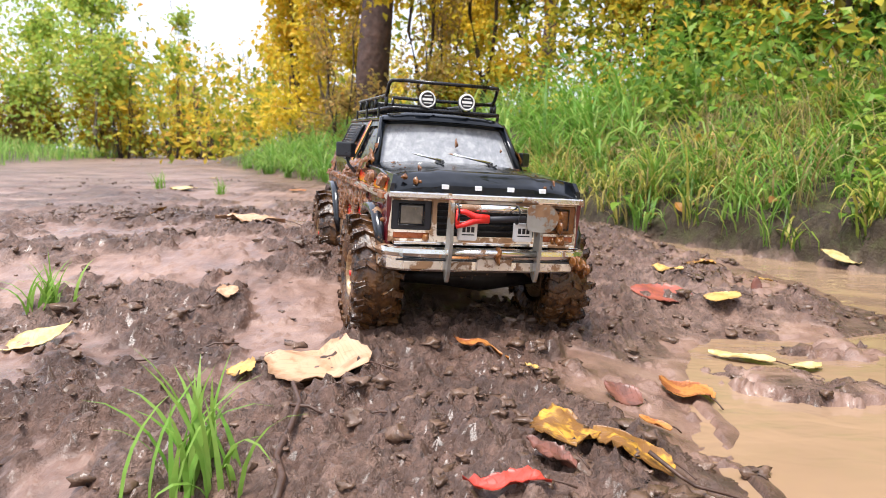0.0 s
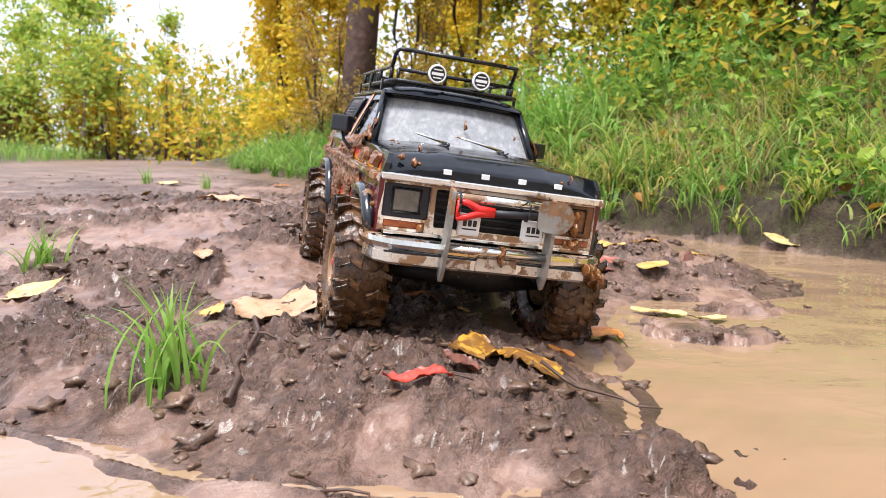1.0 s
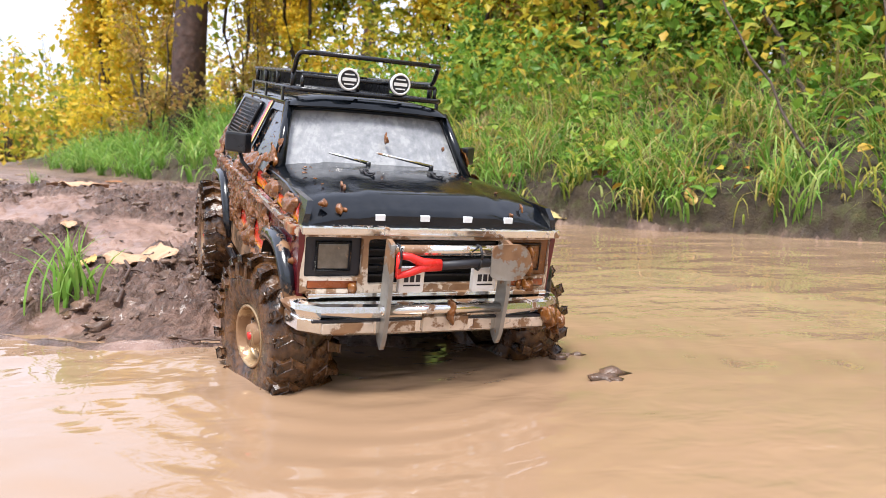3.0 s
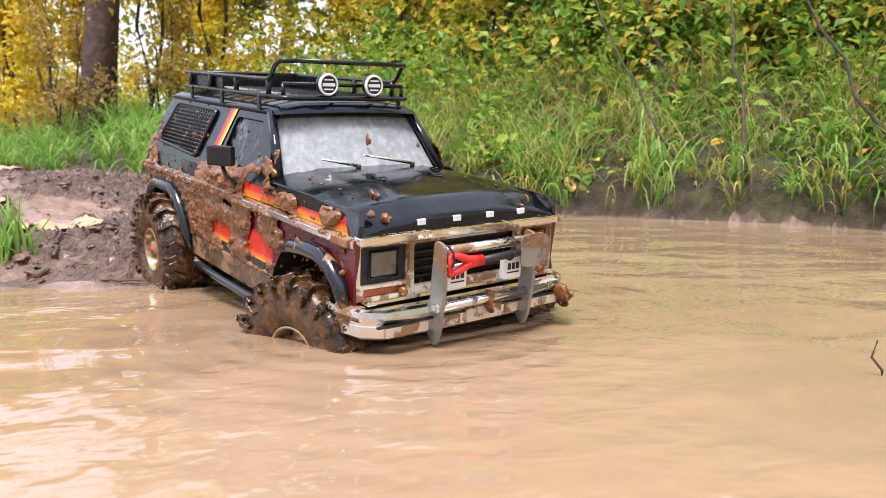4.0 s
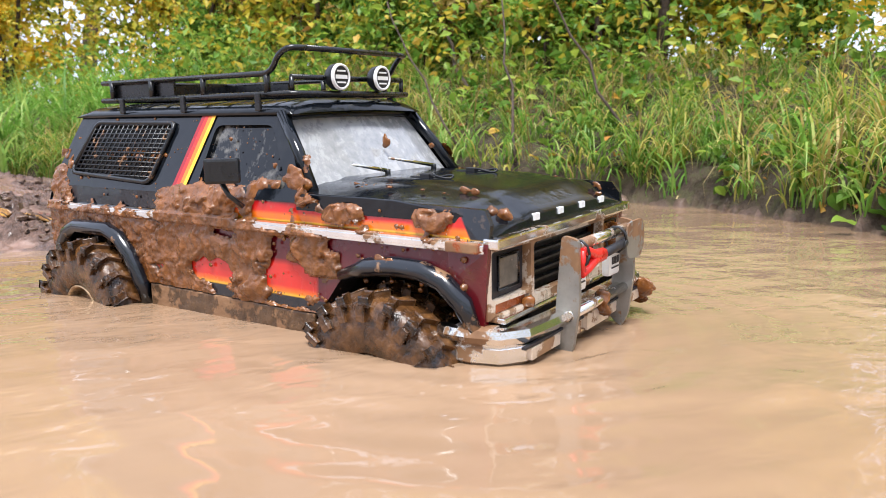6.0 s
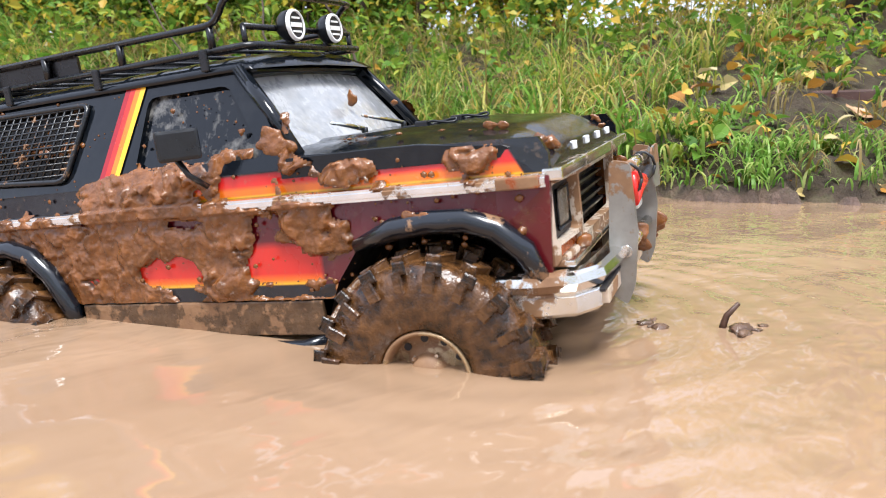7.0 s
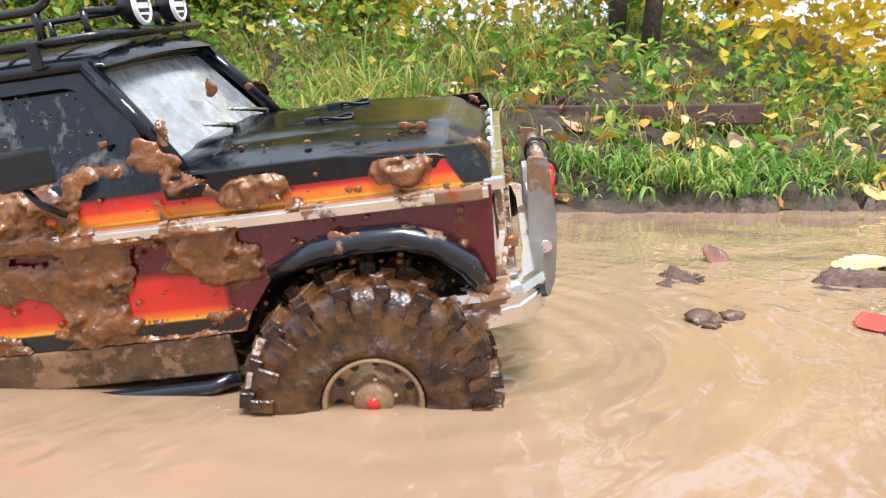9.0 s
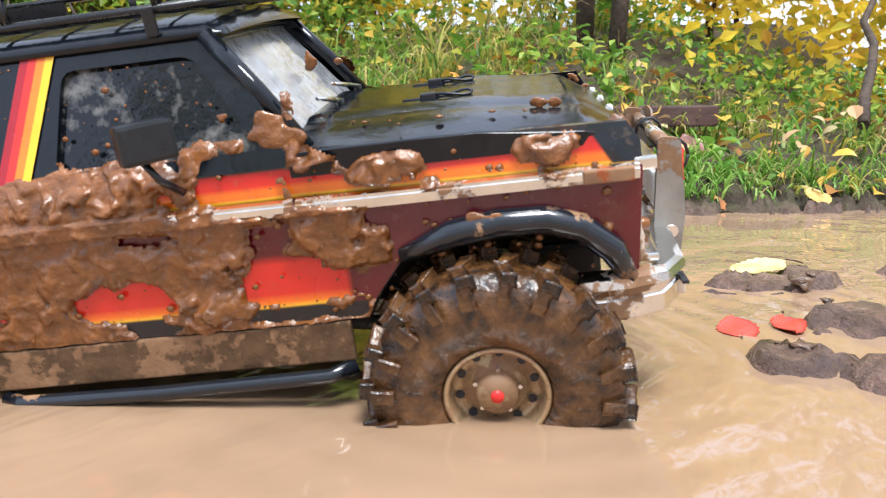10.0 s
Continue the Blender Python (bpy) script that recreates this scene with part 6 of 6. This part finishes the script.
def fallen_leaf(colour, x, y, length, width, turn, curl=0.2, lift=0.003, tip=0.0, tilt=0.0, slope=10):
    """A thin curled leaf with a toothed edge, a midrib and a stalk."""
    rnd = random.Random(int(abs(x) * 1000) + int(abs(y) * 7000))
    bm = bmesh.new()
    nu, nv = 15, 6
    top, bottom = [], []
    for i in range(nu + 1):
        u = i / nu
        w = width / 2 * (math.sin(math.pi * min(1, u) ** 0.85) ** 0.8) * (1 + (0.06 if i % 2 else -0.05)) + 0.0004
        a, b = [], []
        for j in range(nv + 1):
            v = 2 * j / nv - 1
            px, py = (u - 0.5) * length, v * w
            pz = 0.30 * curl * length * ((u - 0.5) ** 2 * 1.1 + (v * w / max(width, 1e-4)) ** 2 * 0.9) + tip * length * u**3 + 0.05 * length * math.sin(u * 7 + v * 2.2 + length * 900) * 0.5 + rnd.uniform(-1, 1) * 0.008 * length
            a.append(bm.verts.new((px, py, pz + 0.0003)))
            b.append(bm.verts.new((px, py, pz - 0.0003)))
        top.append(a)
        bottom.append(b)
    for i in range(nu):
        for j in range(nv):
            bm.faces.new((top[i][j], top[i + 1][j], top[i + 1][j + 1], top[i][j + 1])).smooth = True
            bm.faces.new((bottom[i][j], bottom[i][j + 1], bottom[i + 1][j + 1], bottom[i + 1][j])).smooth = True
        for j in (0, nv):
            f = (top[i][j], bottom[i][j], bottom[i + 1][j], top[i + 1][j])
            bm.faces.new(f if j else f[::-1])
    z = max(ground_z(x, y), 0.0)
    if x < 0.7 and tilt == 0:
        # the leaf sags onto the mud under it
        lay = pose(x, y, 0, 0, 0, turn)
        w = np.array([tuple(lay @ v.co) for v in bm.verts])
        under = [height(w[:, 0] + dx, w[:, 1] + dy) for dx, dy in ((0, 0), (0.010, 0), (-0.010, 0), (0, 0.010), (0, -0.010), (0.005, 0.005), (-0.005, -0.005))]
        rest = 0.65 * np.mean(under, 0) + 0.35 * np.max(under, 0)
        for v, h in zip(bm.verts, rest):
            v.co.z += max(h, 0.0) - z + 0.003
        slope = 0
    down = (Vector((0.3, -1.1)) if x > 0.7 else Vector((0.12, -0.2))) - Vector((x, y))
    axis = Vector((-down.y, down.x, 0)).normalized()
    lie = Matrix.Translation((x, y, z + lift * 0.35 + 0.36 * min(length, width) * math.sin(radians(slope)))) @ Matrix.Rotation(radians(slope), 4, axis)
    lf = thing("fallen_leaf", LABEL[colour], "leaf", "fallen leaves", m=lie @ pose(0, 0, 0, 0, tilt, turn))
    part("leaf_blade", bm, LEAF[colour], lf)
    st = tube(bmesh.new(), [(-0.5 * length, 0, curl * length * 0.27), (-0.62 * length, 0.02 * length, curl * length * 0.2), (-0.78 * length, 0.06 * length, 0.0)], 0.0007, 5)
    part("leaf_stalk", st, MAT["twig"], lf)


fallen_leaf("beige", 0.018, 0.682, 0.100, 0.092, 160, 0.10, 0.003)
fallen_leaf("red", 0.41, 1.03, 0.080, 0.072, 175, 0.30, 0.010, tilt=-8)
fallen_leaf("yellow", 0.475, 0.99, 0.046, 0.038, 150, 0.3, 0.008, tilt=10)
fallen_leaf("pale", 0.435, 0.825, 0.066, 0.026, 150, 0.15, 0.006)
fallen_leaf("pale", 0.485, 0.79, 0.042, 0.022, 20, 0.15, 0.006)
fallen_leaf("orange", 0.338, 0.705, 0.056, 0.048, 120, 0.35, 0.006)
fallen_leaf("beige", -0.175, 1.22, 0.118, 0.040, 168, 0.25, 0.010)
fallen_leaf("yellow", -0.04, 0.665, 0.027, 0.022, 100, 0.3, 0.005)
fallen_leaf("pale", -0.25, 0.745, 0.066, 0.030, 50, 0.25, 0.010, tilt=-10)
fallen_leaf("spotted", 0.205, 0.545, 0.052, 0.044, 100, 0.15, 0.004)
fallen_leaf("spotted", 0.245, 0.525, 0.066, 0.034, 125, 0.15, 0.004)
fallen_leaf("spotted", -0.42, 1.46, 0.075, 0.03, 150, 0.5, 0.010)
fallen_leaf("brown", 0.272, 0.66, 0.036, 0.028, 140, 0.7, 0.006, tilt=-15)
fallen_leaf("orange", 0.16, 0.735, 0.054, 0.022, 155, 0.3, 0.006)
fallen_leaf("yellow", 0.20, 0.675, 0.014, 0.011, 40, 0.3, 0.004)
fallen_leaf("orange", 0.282, 0.60, 0.024, 0.015, 160, 0.6, 0.006)
fallen_leaf("scarlet", 0.16, 0.455, 0.048, 0.013, 175, 0.2, 0.008)
fallen_leaf("beige", -0.10, 0.84, 0.028, 0.022, 60, 0.6, 0.006)
fallen_leaf("yellow", 0.46, 1.17, 0.046, 0.030, 165, 0.2, 0.006)
fallen_leaf("spotted", 0.545, 1.27, 0.046, 0.034, 170, 0.4, 0.010)
fallen_leaf("brown", 0.56, 1.09, 0.030, 0.014, 70, 0.5, 0.010, tilt=-60)
fallen_leaf("yellow", 0.60, 1.16, 0.026, 0.018, 150, 0.3, 0.008)
fallen_leaf("pale", -0.95, 3.15, 0.11, 0.08, 20, 0.4, 0.02)
fallen_leaf("orange", -0.50, 3.25, 0.07, 0.045, 10, 0.3, 0.01)
fallen_leaf("yellow", -1.35, 4.85, 0.07, 0.05, 70, 0.3, 0.01)
fallen_leaf("brown", 0.19, 0.50, 0.040, 0.018, 130, 0.4, 0.006)
fallen_leaf("scarlet", 0.842, -1.008, 0.034, 0.024, 20, 0.25, 0.004)
fallen_leaf("scarlet", 0.866, -1.035, 0.038, 0.020, 200, 0.35, 0.005, tilt=-8)
fallen_leaf("pale", 1.045, -0.985, 0.052, 0.036, 130, 0.3, 0.014)
fallen_leaf("brown", 1.035, -0.865, 0.030, 0.026, 60, 0.6, 0.010, tilt=-30)
fallen_leaf("yellow", 1.134, 1.245, 0.045, 0.036, 100, 0.2, 0.012, tilt=-55)
fallen_leaf("pale", 0.885, 1.48, 0.075, 0.05, 150, 0.2, 0.02, tilt=-15)
fallen_leaf("orange", 1.563, -0.84, 0.034, 0.028, 80, 0.3, 0.010, tilt=-40)
fallen_leaf("yellow", 1.70, -0.722, 0.062, 0.055, 100, 0.3, 0.03, tilt=-30)
fallen_leaf("orange", 1.63, -0.76, 0.052, 0.03, 120, 0.3, 0.02, tilt=-10)
fallen_leaf("brown", 1.82, -0.73, 0.066, 0.060, 60, 0.3, 0.03, tilt=-35)
fallen_leaf("yellow", 1.77, -0.66, 0.040, 0.035, 10, 0.3, 0.03, tilt=-25)
fallen_leaf("yellow", 1.63, -0.97, 0.045, 0.04, 60, 0.3, 0.04, tilt=-25)
fallen_leaf("beige", 1.665, -0.455, 0.050, 0.045, 90, 0.3, 0.02, tilt=-25)
fallen_leaf("yellow", 1.93, -0.59, 0.045, 0.04, 40, 0.3, 0.03, tilt=-25)


# ---- sticks, twigs, beam, clods ----
def stick(label, pts, r, seed=1):
    bm = tube(bmesh.new(), pts, [r * (1 - 0.5 * k / (len(pts) - 1)) for k in range(len(pts))], 6)
    me = bpy.data.meshes.new("stick")
    bm.to_mesh(me)
    bm.free()
    me.materials.append(MAT["twig"])
    tagged(new("stick", me), label, "stick", "sticks and twigs")


def lying_stick(x0, y0, x1, y1, r, lift=0.004):
    pts = []
    for k in range(7):
        x, y = x0 + (x1 - x0) * k / 6 + 0.004 * math.sin(k * 2.1), y0 + (y1 - y0) * k / 6 + 0.004 * math.cos(k * 1.7)
        pts.append((x, y, max(ground_z(x, y), 0) + lift))
    stick("thin wet brown stick lying on the mud", pts, r)


lying_stick(0.035, 0.44, 0.015, 0.64, 0.0030)
lying_stick(0.015, 0.57, 0.10, 0.575, 0.0014)
lying_stick(-0.16, 0.70, -0.06, 0.735, 0.0014)
lying_stick(-0.13, 0.80, -0.10, 0.90, 0.0013)
lying_stick(0.25, 0.50, 0.33, 0.47, 0.0014, 0.010)
lying_stick(0.10, 0.36, 0.15, 0.33, 0.0012)
lying_stick(0.66, -1.17, 0.76, -1.19, 0.0010)
stick("bent twig standing out of the puddle", [(0.600, -0.150, -0.01), (0.602, -0.150, 0.004), (0.594, -0.148, 0.013), (0.597, -0.149, 0.024)], 0.0012)
stick("short broken twig standing out of the puddle", [(0.585, -0.63, -0.01), (0.588, -0.634, 0.008), (0.590, -0.640, 0.016)], 0.0026)


def floating_chip(x, y, s):
    bm, rnd = bmesh.new(), random.Random(int(x * 1000))
    for k in range(5):
        q = s * rnd.uniform(0.25, 0.6)
        blob(bm, x + rnd.uniform(-1, 1) * s, y + rnd.uniform(-1, 1) * s * 0.6, 0.001, q, q * 0.7, q * 0.45, k + 3, 0.6, 2)
    me = bpy.data.meshes.new("mud_crumb")
    bm.to_mesh(me)
    bm.free()
    me.materials.append(MAT["clod"])
    tagged(new("mud_crumb", me), "dark mud crumb just above the water", "mud", "mud crumbs")


floating_chip(0.415, 0.245, 0.014)
floating_chip(0.428, 0.185, 0.016)
floating_chip(0.405, 0.275, 0.010)
floating_chip(0.566, -0.60, 0.010)
floating_chip(0.592, -0.645, 0.012)
floating_chip(0.80, -0.915, 0.020)


def beam():
    bm = bmesh.new()
    box(bm, -0.27, 0.27, -0.02, 0.02, -0.021, 0.021, 0.004)
    ob = part("fallen_beam", bm, MAT["beam"], None)
    a, b = Vector((1.66, -0.12, 0)), Vector((1.88, -0.62, 0))
    ob.matrix_basis = pose(1.827, -0.499, 0.150, 0, 0, math.degrees(math.atan2(b.y - a.y, b.x - a.x)))
    tagged(ob, "rusty dark brown beam lying in the grass", "beam")


beam()


def clods():
    """Crumbs and clods of churned mud strewn over the track."""
    r = np.random.default_rng(3)
    protos = []
    for s in range(6):
        bm = bmesh.new()
        blob(bm, 0, 0, 0, 1, 0.8, 0.55, s + 3, 0.9, 2)
        bm.verts.index_update()
        protos.append((np.array([tuple(v.co) for v in bm.verts]), np.array([[v.index for v in f.verts] for f in bm.faces])))
        bm.free()
    n = 9500
    x, y = r.uniform(-0.9, 0.8, n), r.uniform(0.3, 2.2, n)
    x[:700], y[:700] = r.uniform(0.7, 1.3, 700), r.uniform(-1.45, -0.75, 700)
    x[700:1500], y[700:1500] = r.uniform(-2.5, 0.3, 800), r.uniform(1.5, 5, 800)
    z = height(x, y)
    dl, db = ground_parts(x, y)
    keep = (z > 0.001) & (db < 0.02) & ((churned(x, y) > 0.5) | (r.uniform(0, 1, n) < 0.15))
    verts, faces, off = [], [], 0
    for px, py, pz in zip(x[keep], y[keep], z[keep]):
        v, f = protos[r.integers(0, 6)]
        s = 0.0016 + 0.0075 * r.uniform(0, 1) ** 3.5
        a = r.uniform(0, 6.3)
        c, sn = math.cos(a), math.sin(a)
        p = v * s
        verts.append(np.stack([p[:, 0] * c - p[:, 1] * sn + px, p[:, 0] * sn + p[:, 1] * c + py, p[:, 2] + pz], -1))
        faces.append(f + off)
        off += len(v)
    me = put_mesh("mud_clods", np.concatenate(verts).tolist(), np.concatenate(faces).tolist(), MAT["clod"], True)
    tagged(new("mud_clods", me), "crumbs and clods of churned wet mud", "mud clods", kind="stuff")


clods()


# ---- ripples that the truck pushes along ----
def build_ripples():
    """A low sheet of water rings round the front wheels; its rim dips under the still water."""
    n, m, reach = 120, 150, 0.62
    verts, faces = [], []
    for i in range(n + 1):
        r = 0.05 + (reach - 0.05) * (i / n)
        for j in range(m):
            a = j * math.tau / m
            bow = 0.5 + 0.5 * math.cos(a)
            fall = math.exp(-((r / 0.30) ** 2)) * (0.35 + 0.65 * bow)
            wave = math.sin(r * 210 + 1.6 * math.sin(a * 2) + 0.7 * math.sin(a * 5)) * 0.0005 * fall + 0.0010 * fall
            edge = min(1, (reach - r) / 0.2)
            verts.append((r * math.cos(a), r * math.sin(a), wave + 0.0004 * edge - 0.0010 * (1 - edge)))
    for i in range(n):
        for j in range(m):
            k = (j + 1) % m
            faces.append((i * m + j, (i + 1) * m + j, (i + 1) * m + k, i * m + k))
    me = put_mesh("water_ripples", verts, faces, MAT["water"], True)
    return tagged(new("water_ripples", me), "ripple rings spreading round the truck's wheels", "water ripples", kind="structure")


ripples = build_ripples()


# ---- what moves ----
def motions():
    rows = [(t, pose(x, y, z, rx, ry, rz)) for t, x, y, z, rx, ry, rz in TRUCK_PATH]
    walk(truck, rows)
    walk(ripples, [(t, pose(x + 0.15 * math.cos(radians(rz)), y + 0.15 * math.sin(radians(rz)), 0.0, 0, 0, rz)) for t, x, y, z, rx, ry, rz in TRUCK_PATH])
    ts = [r[0] for r in TRUCK_PATH]
    far = [0.0]
    for a, b in zip(TRUCK_PATH, TRUCK_PATH[1:]):
        far.append(far[-1] + math.hypot(b[1] - a[1], b[2] - a[2]))
    times = [k * 0.2 for k in range(51)]
    for w, (x, y) in zip(wheels, AXLES):
        keys = []
        for t in times:
            spin = math.degrees(float(np.interp(t, ts, far)) / R_TYRE)
            steer = float(np.interp(t, [0, 2.4, 3.0, 3.8, 4.2, 4.6, 5.0, 5.7, 6.8, 7.0, 7.5, 8.0, 8.5, 9.0, 10], [0, 2, 14, 26, 6, 0, -4, 0, 2, 4, 25, 19, 10, 6, 0])) if x > 0 else 0.0
            drop = float(np.interp(t, [0, 2.0, 3.8, 4.2, 5.0, 7.0, 7.5, 8.0, 9.0, 10], [0, 0, 0.011, 0.011, 0.005, 0.005, 0.008, 0.007, 0.004, 0.004])) if x > 0 and y < 0 else 0.0
            # the wheel swings about its kingpin, inboard of the tyre
            s, a = (1 if y > 0 else -1), radians(steer)
            wx, wy = x - s * KINGPIN * math.sin(a), y - s * KINGPIN * (1 - math.cos(a))
            keys.append((t, pose(wx, wy, HUB - drop, 0, -spin if y > 0 else spin, steer + (180 if y > 0 else 0))))
        walk(w, keys)


motions()
